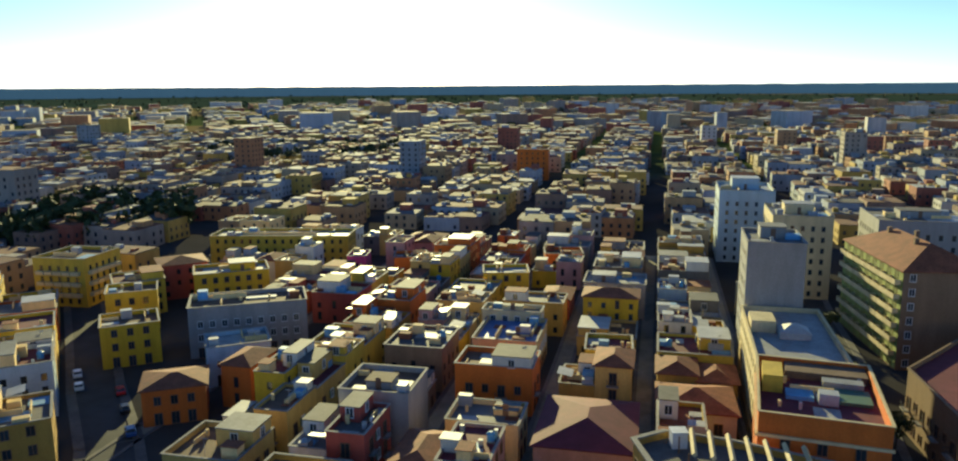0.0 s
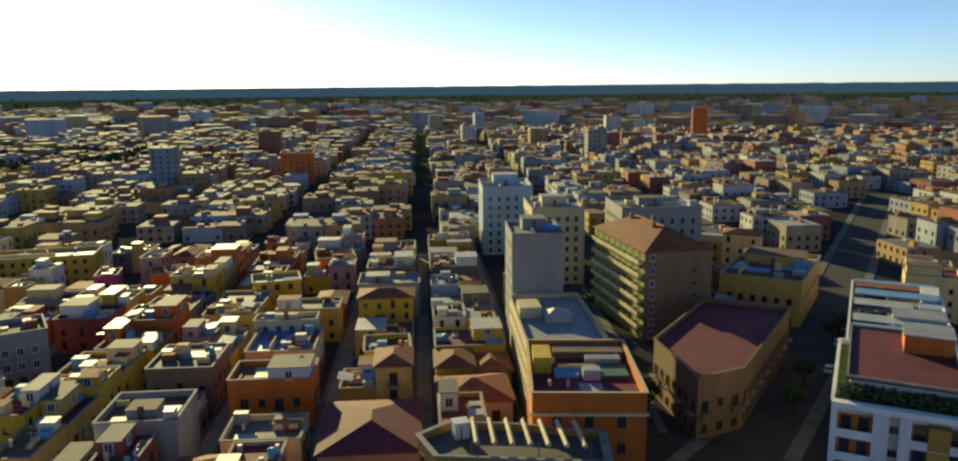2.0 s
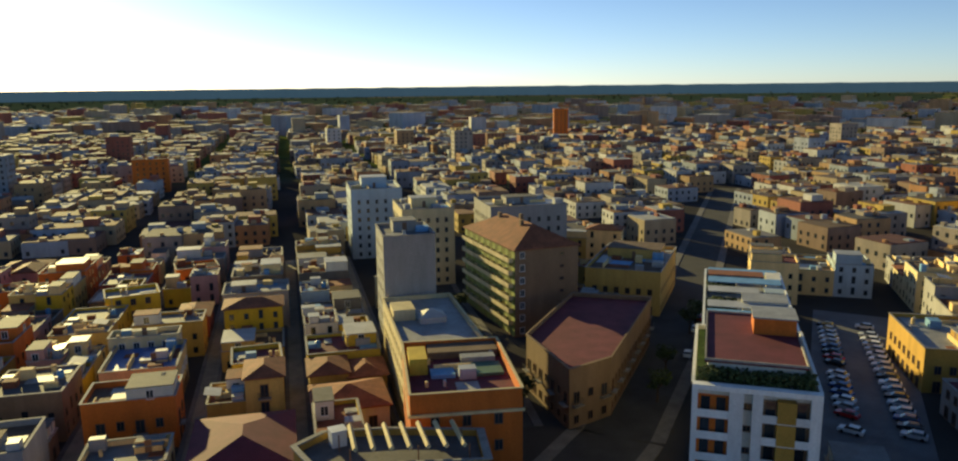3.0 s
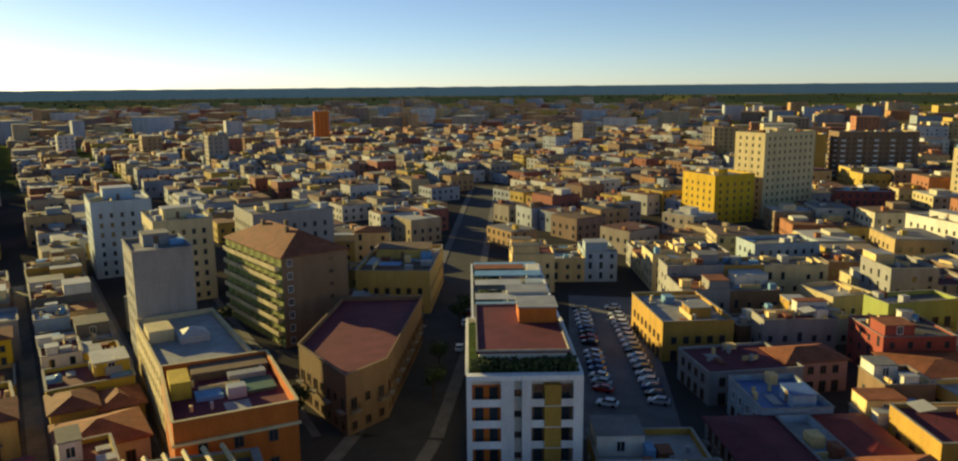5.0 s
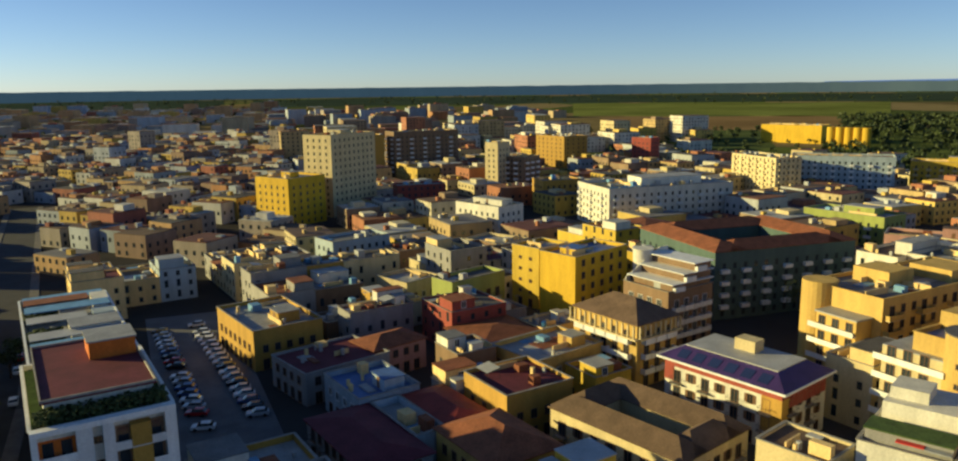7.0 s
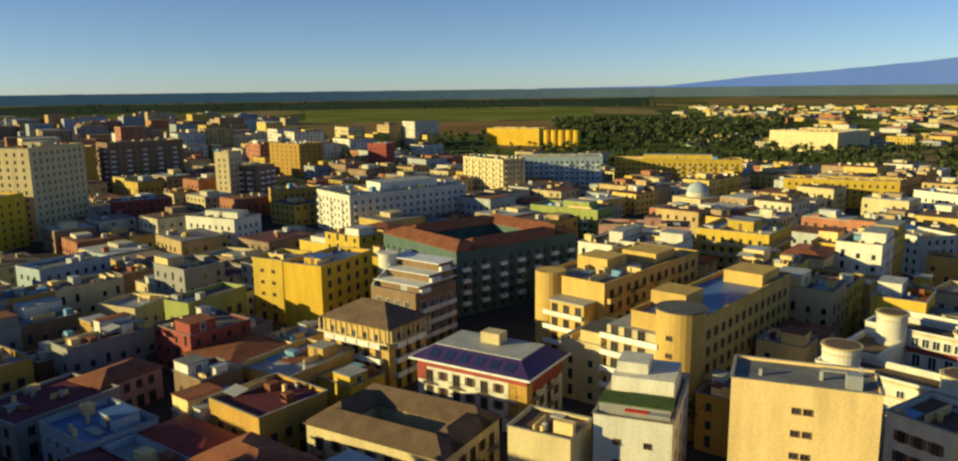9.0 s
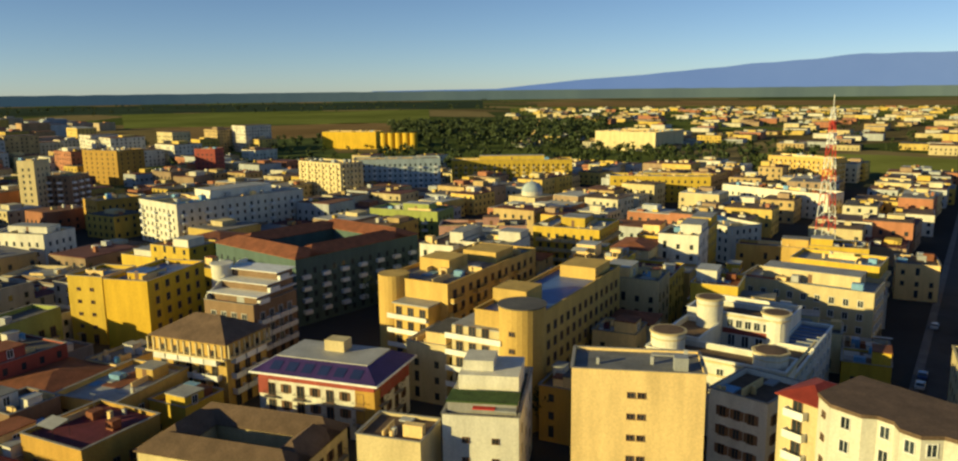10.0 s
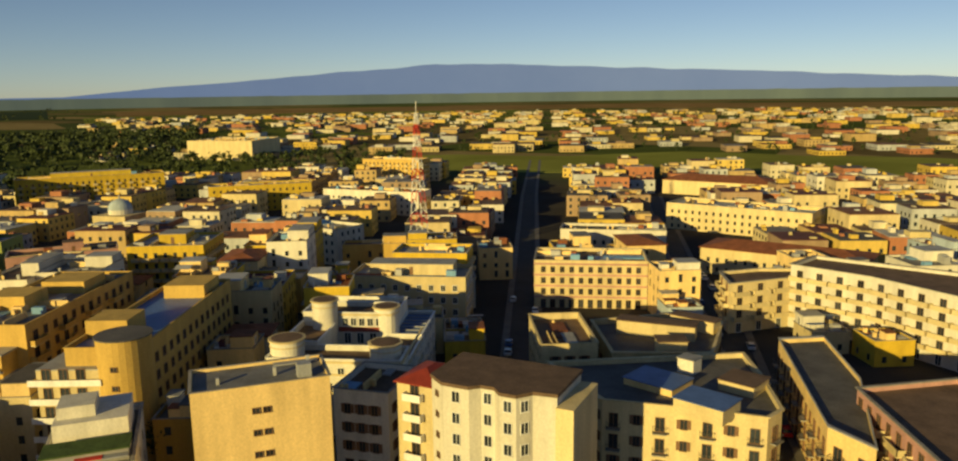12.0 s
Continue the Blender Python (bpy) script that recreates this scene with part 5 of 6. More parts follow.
def fabric_house(x, y, rot, w, d, h, walls, near):
    wall = FAB.choice(walls)
    roof = FAB.choice(ROOFS)
    hipped = 1.3 if roof == "terracotta" and FAB.random() < 0.4 else 0.0
    words = {"grey": "grey flat roof", "pale": "pale flat roof", "bitumen": "dark flat roof", "brown": "brown roof", "terracotta": "tiled roof", "white": "white flat roof", "maroon": "dark red roof"}
    label = f"{WORDS[wall]} rendered {'town house' if h < 11 else 'apartment house'} with a {words[roof]}"
    name = "town_house" if h < 11 else "apartment_house"
    if near:
        root = house(name, x, y, rot, w, d, h, wall, roof, label, storey=3.2, spacing=3.4, win=FAB.choice(["plain", "brown", "green", "wood"]), bal=FAB.choice([None, "iron", "iron"]) if h < 11 else FAB.choice(["iron", "white", "cream"]),
                     par=FAB.uniform(0.3, 1.0), hipped=hipped, keep=False)
    else:
        root = house(name, x, y, rot, w, d, h, wall, roof, label, win=None, par=FAB.uniform(0.3, 1.0), hipped=hipped, keep=False)
        s = Shape()
        joined_windows(w, d, h, 3.2, 3.2, s)
        part("glazing", s, "glass_dark", root, kind="stuff")
    HERO.append((x, y, rot, w - 1.0, d - 1.0))
    if not hipped:
        if FAB.random() < 0.62:
            # a set-back upper storey on part of the roof
            uw, ud, uh = w * FAB.uniform(0.35, 0.62), d * FAB.uniform(0.35, 0.7), FAB.uniform(2.3, 3.2)
            ux, uy = FAB.choice([-1, 1]) * (w - uw) / 2 * 0.93, FAB.choice([-1, 1]) * (d - ud) / 2 * 0.93
            u = Shape()
            u.box(ux - uw / 2, uy - ud / 2, h, ux + uw / 2, uy + ud / 2, h + uh, 0)
            u.box(ux - uw / 2 - 0.12, uy - ud / 2 - 0.12, h + uh, ux + uw / 2 + 0.12, uy + ud / 2 + 0.12, h + uh + 0.18, 1)
            part("upper_storey", u, ["plaster_" + FAB.choice([wall, wall, "white", "beige"]), "roof_" + FAB.choice(["pale", "grey", "white", "bitumen", "terracotta"])], root)
            if math.hypot(x, y) < 190:
                for wx, wy, wt in ((ux, uy - ud / 2, 0), (ux + uw / 2, uy, 90), (ux - uw / 2, uy, 270)):
                    ang = radians(rot + wt)
                    if Vector((math.sin(ang), -math.cos(ang))).dot((EYE - Vector((x, y))).normalized()) > 0.15:
                        part("window", WIN["plain"], None, root, at=pose(wx, wy, h + 0.8, 0, 0, wt))
        roof_clutter(root, w, d, h, FAB.randint(5, 10))
        ROOFTOPS.append((x, y, h + 0.02, w, d, rot))
    return root


for root, w, d, h in TOPS:
    roof_clutter(root, w, d, h, max(6, int(w * d / 28)))
# old quarter: long thin rows between the lanes
edges = LANES
for a, b in zip(edges, edges[1:]):
    mid, deep = (a + b) / 2, (b - a) - 4.6
    u = max(78, lane_start(a)) + FAB.uniform(0, 4)
    while u < 262:
        size = FAB.uniform(8, 14)
        cu = u + size / 2
        u += size + (FAB.choice([0, 0, 0, 0, 4.5]))
        halves = [(mid - deep / 4, deep / 2), (mid + deep / 4, deep / 2)] if FAB.random() < 0.55 else [(mid, deep)]
        for v, dd in halves:
            x, y = v * U13[1] + cu * U13[0], -v * U13[0] + cu * U13[1]
            az, r = azimuth(x, y), math.hypot(x, y)
            if az < -40 or (az < -33 and r < 120) or not free(x, y, -13, dd - 0.1, size - 0.1, -0.6):
                continue
            h = FAB.choice([4.2, 5.5, 6.8, 7.5, 8.5, 9.6]) + FAB.uniform(-0.4, 0.4)
            near = r < 140
            fabric_house(x, y, -13, dd - 0.04, size - 0.04, h, OLD_WALLS, near)

# newer quarters: square blocks turned to the avenue
C42, S42 = math.cos(radians(46)), math.sin(radians(46))
LOTS = []
for bi in range(-9, 12):
    for bj in range(-9, 13):
        p0, q0 = bi * 44.0, bj * 52.0
        p = p0
        while p < p0 + 36:
            pw = FAB.uniform(10, 16)
            pw = min(pw, p0 + 37 - p) if p0 + 37 - p - pw > 6 else p0 + 37 - p
            q = q0
            while q < q0 + 43:
                qw = FAB.uniform(10, 18)
                qw = qw if q0 + 44 - q - qw > 7 else q0 + 44 - q
                LOTS.append((p + pw / 2, q + qw / 2, pw, qw))
                q += qw
            p += pw
for p, q, pw, qw in LOTS:
    x, y = p * C42 + q * S42, p * S42 - q * C42
    az, r = azimuth(x, y), math.hypot(x, y)
    v13 = x * U13[1] - y * U13[0]
    if r < 62 or (az > 100 and r < 124) or r > 262 or az < 14 or az > 178 or (v13 < 19 and az < 60):
        continue
    if not free(x, y, 46, pw, qw, -1.0):
        continue
    if az < 82:
        h = FAB.choice([5, 6.5, 7.5, 8.5, 9.5]) if r < 210 else FAB.choice([6.5, 8, 9.5, 11, 13])
    elif az < 130:
        h = FAB.choice([8, 10, 12]) if r < 150 else FAB.choice([9, 11, 13, 15, 17])
    else:
        h = FAB.choice([7, 8.5, 10, 11.5, 13])
    h += FAB.uniform(-0.4, 0.4)
    near = r < 140
    fabric_house(x, y, 46, pw - 0.04, qw - 0.04, h, (SHADE_WALLS if r < 190 else LOW_WALLS) if az < 80 else NEW_WALLS, near)

# beside the side street: blocks turned with it
C28, S28 = math.cos(radians(28)), math.sin(radians(28))
for i in range(-16, 3):
    for j in range(3, 22):
        if j % 4 == 0:
            continue
        p, q = i * 13.0, j * 12.5
        x, y = p * C28 - q * S28, p * S28 + q * C28
        az, r = azimuth(x, y), math.hypot(x, y)
        v13 = x * U13[1] - y * U13[0]
        if r < 110 or r > 262 or az < -40 or az > 0 or v13 > -92 - (x * U13[0] + y * U13[1] - 130) * 0.6 or not free(x, y, 28, 12.9, 12.4, -1.0):
            continue
        fabric_house(x, y, 28, 12.9, 12.4, FAB.choice([6, 7.5, 9, 10]), OLD_WALLS, r < 140)

# leftover gaps take small low houses
for i in range(-30, 31):
    for j in range(-30, 31):
        p, q = i * 9.2 + FAB.uniform(-0.8, 0.8), j * 9.2 + FAB.uniform(-0.8, 0.8)
        x, y = p * C42 + q * S42, p * S42 - q * C42
        az, r = azimuth(x, y), math.hypot(x, y)
        if r < 66 or (az > 100 and r < 124) or r > 225 or az < 18 or az > 172:
            continue
        if free(x, y, 46, 9.0, 9.0, 0.3):
            fabric_house(x, y, 46, 8.9, 8.9, FAB.choice([4.5, 5.5, 6.5, 8]) + (3 if az > 95 and FAB.random() < 0.4 else 0), (SHADE_WALLS if r < 190 else LOW_WALLS) if az < 80 else NEW_WALLS, r < 115)

# beyond: houses too far off to pick apart, joined district by district
PAL_OLD = [(0.46, 0.36, 0.22), (0.56, 0.55, 0.52), (0.36, 0.31, 0.26), (0.44, 0.22, 0.10), (0.52, 0.36, 0.08), (0.28, 0.19, 0.14), (0.40, 0.44, 0.50), (0.30, 0.34, 0.38), (0.34, 0.12, 0.08), (0.46, 0.29, 0.14)]
palette_surface("far_paint", PAL_OLD)
PAL_NEW = [(0.62, 0.51, 0.28), (0.60, 0.42, 0.08), (0.66, 0.62, 0.52), (0.50, 0.36, 0.16), (0.45, 0.47, 0.48), (0.58, 0.48, 0.24), (0.62, 0.56, 0.40), (0.40, 0.17, 0.09), (0.64, 0.46, 0.12), (0.34, 0.24, 0.15)]
palette_surface("far_paint_new", PAL_NEW)
palette_surface("far_roofs", [(0.12, 0.08, 0.07), (0.20, 0.19, 0.19), (0.13, 0.05, 0.045), (0.20, 0.09, 0.05), (0.09, 0.085, 0.085), (0.42, 0.42, 0.41), (0.15, 0.10, 0.07)], 0.9)


def district(name, label, r0, r1, a0, a1, step, heights, tall=0.0, fill=0.8, rot=42, paint="far_paint"):
    s, rf, wn_ = Shape(), Shape(), Shape()
    c, sn = math.cos(radians(rot)), math.sin(radians(rot))
    k = int(r1 / step) + 1
    for i in range(-k, k):
        for j in range(-k, k):
            if FAB.random() > fill or i % 4 == 0 or j % 5 == 0:
                continue
            p, q = (i + FAB.uniform(-0.2, 0.2)) * step, (j + FAB.uniform(-0.2, 0.2)) * step
            x, y = p * c + q * sn, p * sn - q * c
            r, az = math.hypot(x, y), azimuth(x, y)
            if not (r0 < r < r1 and a0 < az < a1):
                continue
            if r < 620 and (any(inside(x, y, *hh, step / 2) for hh in HERO) or street_gap(x, y) < step * 0.45):
                continue
            w, d = FAB.uniform(0.75, 1.15) * step, FAB.uniform(0.75, 1.15) * step
            h = FAB.choice(heights) * FAB.uniform(0.85, 1.15)
            if FAB.random() < tall:
                h, w = FAB.uniform(16, 27), w * 1.2
            ang = radians(rot + FAB.choice([0, 0, 90]) + FAB.uniform(-4, 4))
            s.turned_box(x, y, 0, h, w, d, ang)
            rf.turned_box(x, y, h, h + 0.25, w - 0.6, d - 0.6, ang)
            if r < 700:
                for _ in range(FAB.randint(2, 4)):
                    ox, oy, sz = FAB.uniform(-w / 2.6, w / 2.6), FAB.uniform(-d / 2.6, d / 2.6), FAB.uniform(0.8, 2.6)
                    s.turned_box(x + ox * math.cos(ang) - oy * math.sin(ang), y + ox * math.sin(ang) + oy * math.cos(ang), h + 0.2, h + FAB.uniform(0.6, 2.0), sz, FAB.uniform(0.8, 2.6), ang)
            if FAB.random() < 0.5:
                ox, oy = FAB.uniform(-w / 4, w / 4), FAB.uniform(-d / 4, d / 4)
                s.turned_box(x + ox, y + oy, h, h + FAB.uniform(1.5, 3), w * 0.35, d * 0.35, ang)
            if r < 900:
                for sx in (0, 1, 2, 3):
                    aa = ang + sx * math.pi / 2
                    nx, ny = math.sin(aa), -math.cos(aa)
                    if nx * x + ny * y > 0:
                        continue
                    half, length = (d / 2, w) if sx % 2 == 0 else (w / 2, d)
                    cols = max(1, int(length / 3.3))
                    for lv in range(max(1, int(h / 3.2))):
                        for cc in range(cols):
                            if FAB.random() < 0.15:
                                continue
                            off = (cc - (cols - 1) / 2) * length / cols
                            bx, by = x + nx * (half + 0.06) + math.cos(aa) * off, y + ny * (half + 0.06) + math.sin(aa) * off
                            ex, ey, z = math.cos(aa) * 0.6, math.sin(aa) * 0.6, lv * 3.2 + 0.9
                            wn_.face([(bx - ex, by - ey, z), (bx + ex, by + ey, z), (bx + ex, by + ey, z + 1.6), (bx - ex, by - ey, z + 1.6)])
    root = thing(name, 0, 0, 0, 0, label, "houses", kind="stuff")
    part("walls", s, paint, root, kind="stuff")
    part("roofs", rf, "far_roofs", root, kind="stuff")
    if wn_.v:
        part("windows", wn_, "glass_dark", root, kind="stuff")


district("far_houses", "dense old town roofs running to the plain", 262, 1000, -42, 62, 15, [6, 7, 8, 9.5, 11], 0.015, 0.92, -13)
district("far_houses", "distant town and apartment blocks towards the horizon", 1000, 2300, -42, 62, 30, [6, 8, 10, 13], 0.10, 0.6, 20)
district("far_houses", "apartment quarters beyond the old town", 262, 620, 62, 104, 18, [5.5, 6.5, 7.5, 8.5, 9.5, 11], 0.0, 0.88, 42, "far_paint_new")
district("far_houses", "apartment blocks at the edge of town", 620, 900, 62, 92, 24, [8, 10, 14], 0.3, 0.66, 30, "far_paint_new")
district("far_houses", "pale apartment rows towards the plain", 900, 1700, 60, 82, 30, [7, 9, 12, 15], 0.25, 0.5, 30)
district("far_houses", "housing at the edge of town", 262, 560, 104, 178, 17, [7, 8, 9, 10, 11.5], 0.0, 0.85, 38, "far_paint_new")
district("far_houses", "low white suburb among fields", 760, 2300, 110, 178, 25, [4, 5, 6, 7.5], 0.0, 0.26, 38, "far_paint_new")


# ---- fields and woods at the edge of town ----
surface("field_green", (0.22, 0.25, 0.06), 0.95, 0.45, 0.004, 0.0, vary=0.0, streak=False, spec=0.0)
surface("field_bright", (0.28, 0.30, 0.07), 0.95, 0.4, 0.006, 0.0, vary=0.0, streak=False, spec=0.0)
surface("field_brown", (0.30, 0.20, 0.09), 0.95, 0.4, 0.004, 0.0, vary=0.0, streak=False, spec=0.0)
surface("field_dark", (0.055, 0.08, 0.055), 0.95, 0.4, 0.004, 0.0, vary=0.0, streak=False, spec=0.0)


def field(r0, r1, a0, a1, mat, label, z):
    s = Shape()
    n = 12
    arc = [radians(a0 + (a1 - a0) * i / n) for i in range(n + 1)]
    wob = [1 + 0.06 * noise.noise(Vector((i * 0.4, r0 * 0.01, 2))) for i in range(n + 1)]
    s.prism([(r0 * w * math.sin(a), r0 * w * math.cos(a)) for a, w in zip(arc, wob)][::-1] + [(r1 * w * math.sin(a), r1 * w * math.cos(a)) for a, w in zip(arc, wob)], 0.0, z)
    tagged(new("field", s.mesh("field", [mat])), label, "field", kind="structure")


field(590, 745, 127, 176, "field_bright", "strip of bright grass beyond the last houses", 0.1)
field(1500, 2500, 83, 104, "field_green", "wide green crop field", 0.2)
field(1050, 1480, 85, 102, "field_brown", "ploughed brown field", 0.2)
field(2600, 4300, 60, 108, "field_dark", "dark scrub and far fields", 0.3)
field(1800, 2600, 110, 140, "field_green", "green field beyond the suburb", 0.2)
field(2700, 3600, 112, 178, "field_brown", "dry stubble field", 0.3)
field(2350, 4600, -45, 58, "field_dark", "dark tree-dotted plain", 0.3)


# ---- trees ----
def leaf_clumps(s, cx, cy, cz, rx, rz, n, size, rng):
    """Small tilted leaf cards gathered in uneven clumps."""
    heads = [(rng.uniform(-0.6, 0.6), rng.uniform(-0.6, 0.6), rng.uniform(-0.5, 0.7), rng.uniform(0.3, 0.6)) for _ in range(9)]
    for i in range(n):
        hx, hy, hz, hr = heads[i % len(heads)]
        v = Vector((rng.gauss(0, 1), rng.gauss(0, 1), rng.gauss(0, 1))).normalized() * hr * rng.uniform(0.55, 1.0)
        p = Vector((cx + (hx + v.x) * rx, cy + (hy + v.y) * rx, cz + (hz + v.z) * rz))
        a = Vector((rng.gauss(0, 1), rng.gauss(0, 1), rng.gauss(0, 1))).normalized() * size * rng.uniform(0.6, 1.3)
        b = a.cross(Vector((rng.gauss(0, 1), rng.gauss(0, 1), rng.gauss(0, 1)))).normalized() * size * rng.uniform(0.4, 0.8)
        s.face([tuple(p - a), tuple(p + b), tuple(p + a), tuple(p - b)])


def tree_model(x, y, h, rng, label):
    root = thing("tree", x, y, 0, rng.uniform(0, 360), label, "tree", "street trees")
    t = Shape()
    t.drum(0, 0, 0, h * 0.45, 0.22, 8, 0, 0.14)
    for i in range(4):
        a = i * 1.6 + rng.uniform(0, 0.6)
        t.bar((0, 0, h * 0.38), (math.cos(a) * h * 0.22, math.sin(a) * h * 0.22, h * 0.68), 0.12)
    part("trunk", t, "bark", root)
    c = Shape()
    leaf_clumps(c, 0, 0, h * 0.68, h * 0.42, h * 0.34, 620, 0.28, rng)
    part("crown", c, "leaf", root)
    return root


TR = random.Random(21)
models = [tree_model(193, -36, 12, TR, "dark green tree in a shaded court"), tree_model(33, -99, 9, TR, "dark green street tree at a corner"), tree_model(96, 128.5, 6.5, TR, "small street tree on the avenue")]
for x, y, k in ((190, -44, 0), (197, -30, 0), (36, -93.5, 1), (30, -104, 1), (104, 119.5, 2), (118, 147.5, 2), (127, 137.5, 2), (86, 120, 2), (93, 109, 2), (139, 166, 2), (133, 142, 2), (120, -44, 1), (127, -47, 2), (69, 119, 2), (84, 178, 2), (74, 143, 2)):
    copy_thing(models[k], pose(x, y, 0, 0, 0, TR.uniform(0, 360)))


def wood(label, r0, r1, a0, a1, n, h0, h1):
    s = Shape()
    for _ in range(n):
        r, a = math.sqrt(TR.uniform(r0 * r0, r1 * r1)), radians(TR.uniform(a0, a1))
        x, y, h = r * math.sin(a), r * math.cos(a), TR.uniform(h0, h1)
        if r < 640 and any(inside(x, y, *q, 3) for q in HERO):
            continue
        s.drum(x, y, 0, h * 0.5, 0.3, 5)
        leaf_clumps(s, x, y, h * 0.62, h * 0.45, h * 0.4, 46, h * 0.16, TR)
    tagged(new("wood", s.mesh("wood", ["leaf"])), label, "trees", kind="stuff")


wood("dark trees of a park among houses", 330, 430, -36, -21, 150, 9, 14)
wood("green park trees between far blocks", 600, 760, -20, -6, 120, 8, 13)
wood("dense dark wood at the edge of town", 800, 1350, 101, 117, 560, 9, 15)
wood("tree belt behind the last houses", 560, 800, 100, 131, 260, 6, 11)
wood("garden trees among the suburb", 760, 2300, 110, 178, 1500, 4, 8)
wood("scattered trees before the fields", 620, 1050, 70, 104, 240, 5, 9)
wood("trees among the far town", 900, 2400, -42, 60, 700, 7, 12)
wood("tree rows on the far plain", 2300, 4300, -44, 110, 700, 8, 16)


# ---- parked cars ----
def car_model(paint, label):
    root = thing("car", 0, 0, 0, 0, label, "car", "parked cars")
    s = Shape()
    side = [(-2.1, 0.35), (2.1, 0.35), (2.12, 0.7), (1.95, 0.86), (1.0, 0.95), (-1.75, 0.98), (-2.1, 0.9)]
    for yy, flip in ((-0.85, 1), (0.85, -1)):
        s.face([(x, yy, z) for x, z in side][::flip])
    for (x0, z0), (x1, z1) in zip(side, side[1:] + side[:1]):
        s.face([(x0, 0.85, z0), (x1, 0.85, z1), (x1, -0.85, z1), (x0, -0.85, z0)])
    part("body", s, paint, root)
    g = Shape()
    lo = [(1.05, 0.8), (-1.8, 0.8), (-1.8, -0.8), (1.05, -0.8)]
    hi = [(0.3, 0.62), (-1.35, 0.62), (-1.35, -0.62), (0.3, -0.62)]
    for i in range(4):
        j = (i + 1) % 4
        g.face([(*lo[i], 0.94), (*lo[j], 0.94), (*hi[j], 1.42), (*hi[i], 1.42)])
    part("window_band", g, "glass_dark", root)
    r = Shape()
    r.box(-1.38, -0.65, 1.42, 0.33, 0.65, 1.47)
    part("car_roof", r, paint, root)
    for x in (-1.3, 1.3):
        for y in (-0.8, 0.8):
            w = Shape()
            n = 12
            k = len(w.v)
            w.v += [(x + 0.32 * math.cos(2 * math.pi * i / n), y + dy, 0.32 + 0.32 * math.sin(2 * math.pi * i / n)) for dy in (-0.1, 0.1) for i in range(n)]
            for i in range(n):
                j = (i + 1) % n
                w.f.append((k + i, k + j, k + n + j, k + n + i))
                w.m.append(0)
            w.f += [tuple(range(k + n - 1, k - 1, -1)), tuple(range(k + n, k + 2 * n))]
            w.m += [0, 0]
            part("wheel", w, "tyre", root)
    return root


CARS = [car_model(p, l) for p, l in (("car_white", "white parked car beside others"), ("car_silver", "silver grey parked hatchback car"), ("car_black", "black parked car in shade"), ("car_red", "dark red parked small car"), ("car_blue", "dark blue parked car"))]
spots = []
for k in range(19):
    t = k / 18
    for (xa, ya), (xb, yb), lean in (((113.5, 82.5), (160, 125), 108), ((121, 76), (167, 119.5), 122)):
        if TR.random() < 0.88:
            spots.append((xa + (xb - xa) * t, ya + (yb - ya) * t, lean + TR.uniform(-4, 4)))
for (xa, ya), (xb, yb), off in (((-64, 123), (-94, 177), 3.6), ((84, -174), (130, -235), 3.2), ((50, -117), (84, -174), 3.2), ((108, -121), (145, -167), 3.2), ((110, 128), (153, 167), 5.6)):
    ln = math.hypot(xb - xa, yb - ya)
    for k in range(int(ln / 9)):
        t = (k + TR.uniform(0.2, 0.8)) * 9 / ln
        sg = TR.choice([-1, 1])
        spots.append((xa + (xb - xa) * t - (yb - ya) / ln * off * sg, ya + (yb - ya) * t + (xb - xa) / ln * off * sg, math.degrees(math.atan2(yb - ya, xb - xa))))
for i, (x, y, a) in enumerate(spots):
    if i < 5:
        CARS[i].matrix_basis = pose(x, y, 0.03, 0, 0, a)
    else:
        copy_thing(CARS[TR.choice([0, 0, 0, 1, 1, 1, 2, 2, 4, 3])], pose(x, y, 0.03, 0, 0, a))


# ---- gear on the roofs ----
def tank_model():
    root = thing("water_tank", 0, 0, 0, 0, "blue plastic water tank on a flat roof", "water tank", "roof tanks")
    s = Shape()
    s.drum(0, 0, 0.25, 1.35, 0.6, 14)
    s.drum(0, 0, 1.35, 1.6, 0.6, 14, 0, 0.25)
    part("tank", s, "tank_blue", root)
    b = Shape()
    b.box(-0.6, -0.6, 0, 0.6, 0.6, 0.25)
    part("base", b, "concrete", root)
    return root


def aerial_model():
    root = thing("tv_aerial", 0, 0, 0, 0, "thin metal television aerial on a roof", "aerial", "roof aerials")
    s = Shape()
    s.bar((0, 0, 0), (0, 0, 3.2), 0.06)
    part("pole", s, "zinc", root)
    a = Shape()
    a.bar((-0.7, 0, 3.0), (0.7, 0, 3.0), 0.05)
    boom = part("boom", a, "zinc", root)
    for i in range(4):
        a = Shape()
        a.bar((-0.6 + i * 0.4, -0.4, 3.0), (-0.6 + i * 0.4, 0.4, 3.0), 0.035)
        part("rod", a, "zinc", boom)
    return root


def chimney_model():
    root = thing("chimney", 0, 0, 0, 0, "short plastered chimney with a tile cap", "chimney", "roof chimneys")
    s = Shape()
    s.box(-0.35, -0.35, 0, 0.35, 0.35, 1.3)
    part("stack", s, "plaster_beige", root)
    c = Shape()
    c.box(-0.45, -0.45, 1.3, 0.45, 0.45, 1.42)
    part("cap", c, "roof_terracotta", root)
    return root


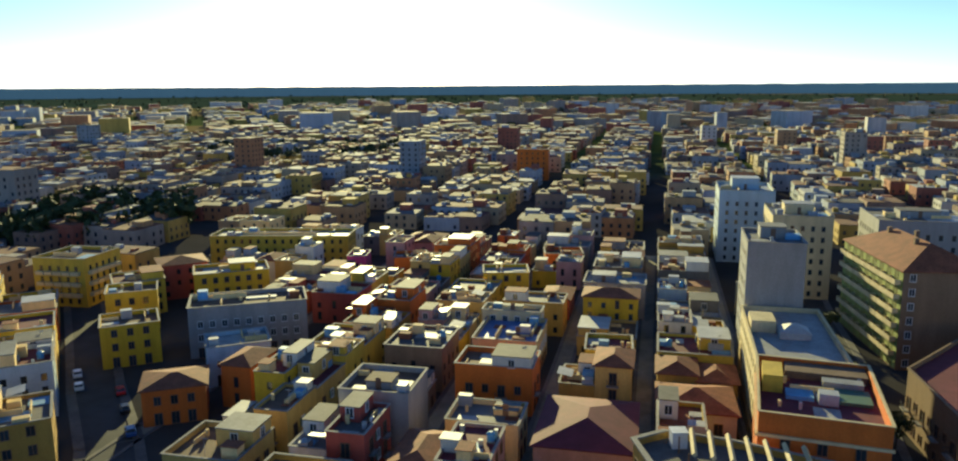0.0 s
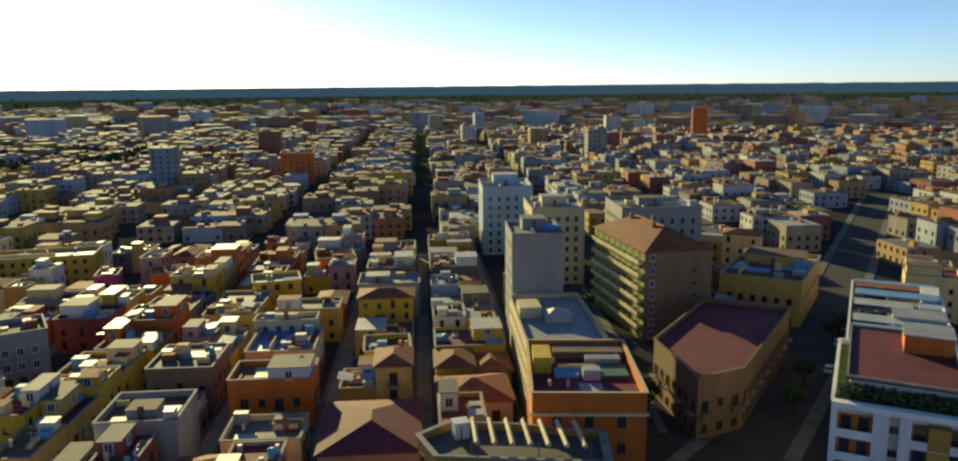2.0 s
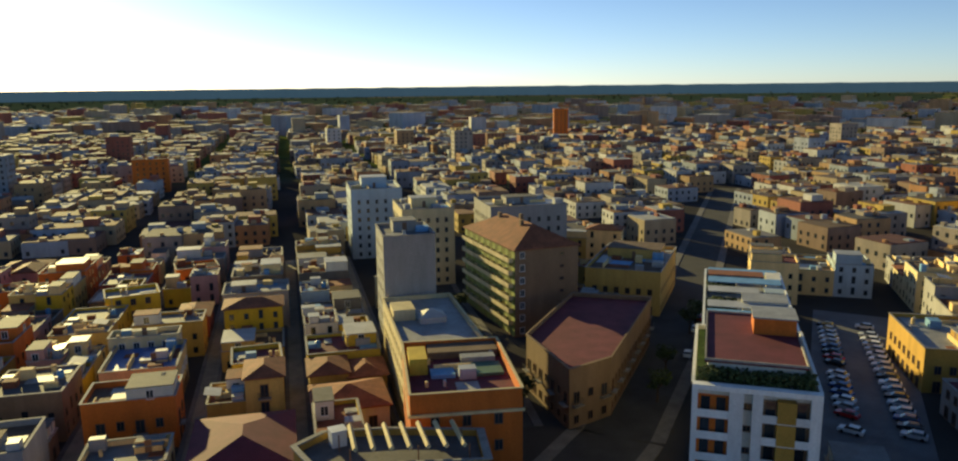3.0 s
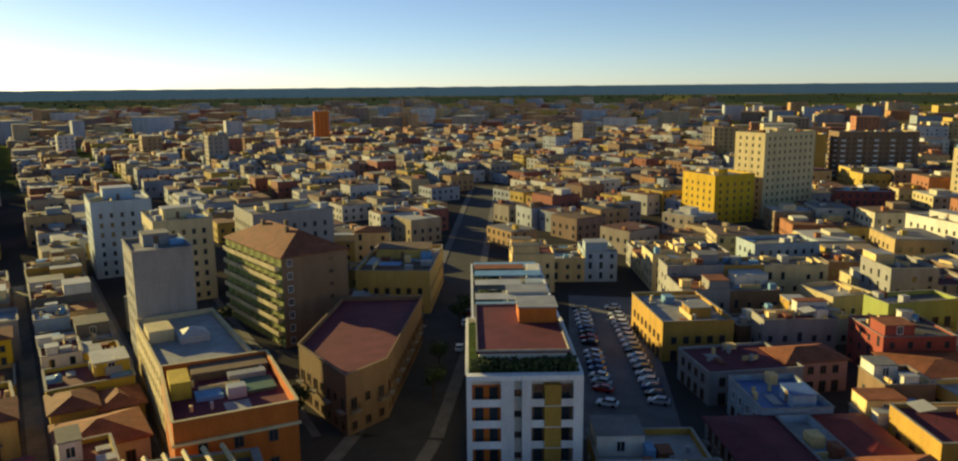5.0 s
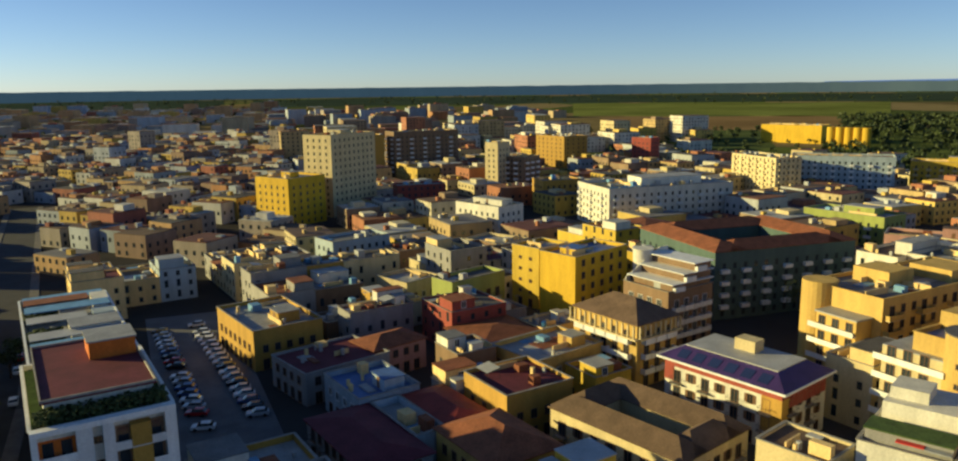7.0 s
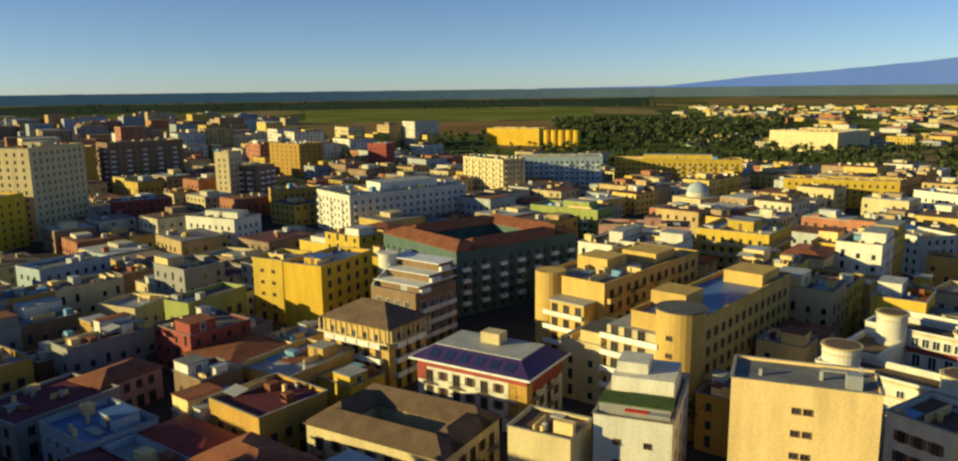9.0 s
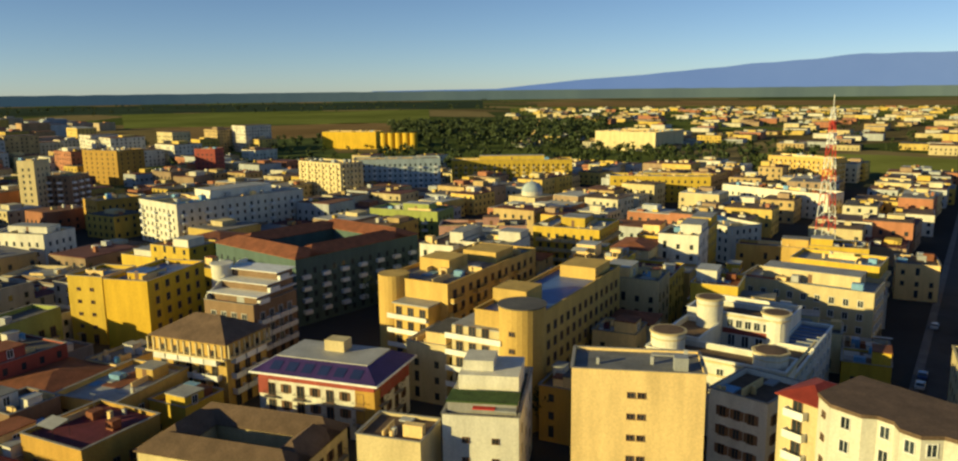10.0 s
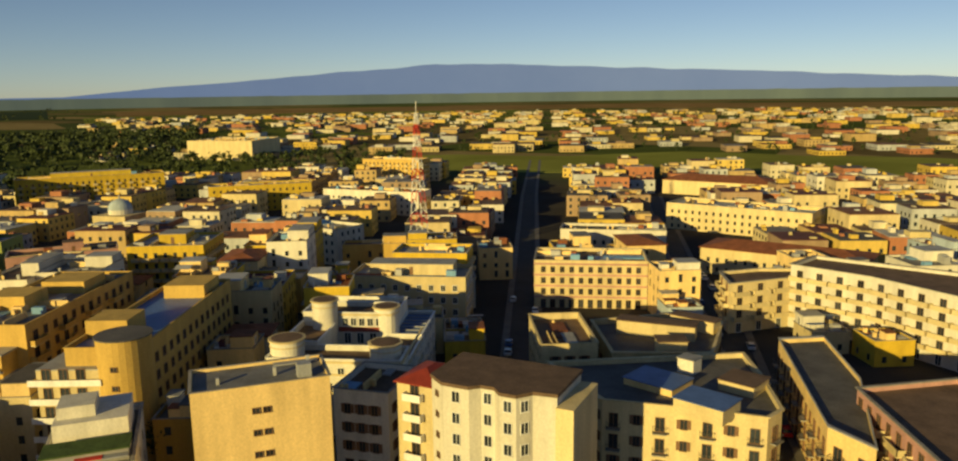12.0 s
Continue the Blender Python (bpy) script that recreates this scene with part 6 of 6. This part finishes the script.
def unit_model():
    root = thing("air_conditioner", 0, 0, 0, 0, "white air conditioning unit on a roof", "air conditioner", "roof units")
    s = Shape()
    s.box(-0.45, -0.18, 0.1, 0.45, 0.18, 0.8)
    part("casing", s, "frame_white", root)
    f = Shape()
    f.box(-0.3, -0.2, 0.2, 0.2, -0.18, 0.7)
    part("fan_grille", f, "iron", root)
    return root


def shed_model(mat, roof, label):
    root = thing("roof_shed", 0, 0, 0, 0, label, "shed", "roof sheds")
    s = Shape()
    s.box(-1.3, -1.0, 0, 1.3, 1.0, 2.0)
    part("wall", s, mat, root)
    r = Shape()
    r.box(-1.5, -1.2, 2.0, 1.5, 1.2, 2.12)
    part("roof", r, roof, root)
    return root


def awning_model(mat, label):
    root = thing("roof_awning", 0, 0, 0, 0, label, "awning", "roof awnings")
    s = Shape()
    s.face([(-1.9, -1.4, 2.1), (1.9, -1.4, 2.1), (1.9, 1.4, 2.6), (-1.9, 1.4, 2.6)])
    s.face([(-1.9, 1.4, 2.56), (1.9, 1.4, 2.56), (1.9, -1.4, 2.06), (-1.9, -1.4, 2.06)])
    part("cloth", s, mat, root)
    for x in (-1.85, 1.85):
        for y, z in ((-1.35, 2.08), (1.35, 2.56)):
            f = Shape()
            f.bar((x, y, 0), (x, y, z), 0.06)
            part("post", f, "iron", root)
    return root


GEAR = [tank_model(), aerial_model(), chimney_model(), unit_model(), shed_model("plaster_white", "zinc", "small white roof shed with a metal top"), shed_model("plaster_beige", "roof_terracotta", "small beige roof shed with a tiled top"),
        awning_model("roof_white", "white cloth awning over a roof terrace"), awning_model("tarp_blue", "blue cloth awning over a roof terrace"), awning_model("awning_red", "red cloth awning over a roof terrace")]
WEIGHT = [0, 0, 1, 1, 1, 2, 2, 3, 4, 4, 5, 6, 6, 7]
placed = set()
ROOFTOPS.sort(key=lambda q: math.hypot(q[0], q[1]))
for x, y, z, w, d, rot in ROOFTOPS[:130]:
    a = radians(rot)
    for k in range(TR.choice([1, 2, 2, 3])):
        fx, fy = TR.choice([-0.34, 0.34]) * w, TR.uniform(-0.36, 0.36) * d
        if k == 1:
            fx, fy = TR.uniform(-0.36, 0.36) * w, TR.choice([-0.35, 0.35]) * d
        g = TR.choice(WEIGHT)
        m = pose(x + fx * math.cos(a) - fy * math.sin(a), y + fx * math.sin(a) + fy * math.cos(a), z, 0, 0, rot + TR.choice([0, 90, 180, 270]))
        if g not in placed:
            placed.add(g)
            GEAR[g].matrix_basis = m
        else:
            copy_thing(GEAR[g], m)
for g, ob in enumerate(GEAR):
    if g not in placed:
        q = ROOFTOPS[g]
        ob.matrix_basis = pose(q[0] + 1.5, q[1] + 1.5, q[2], 0, 0, q[5])
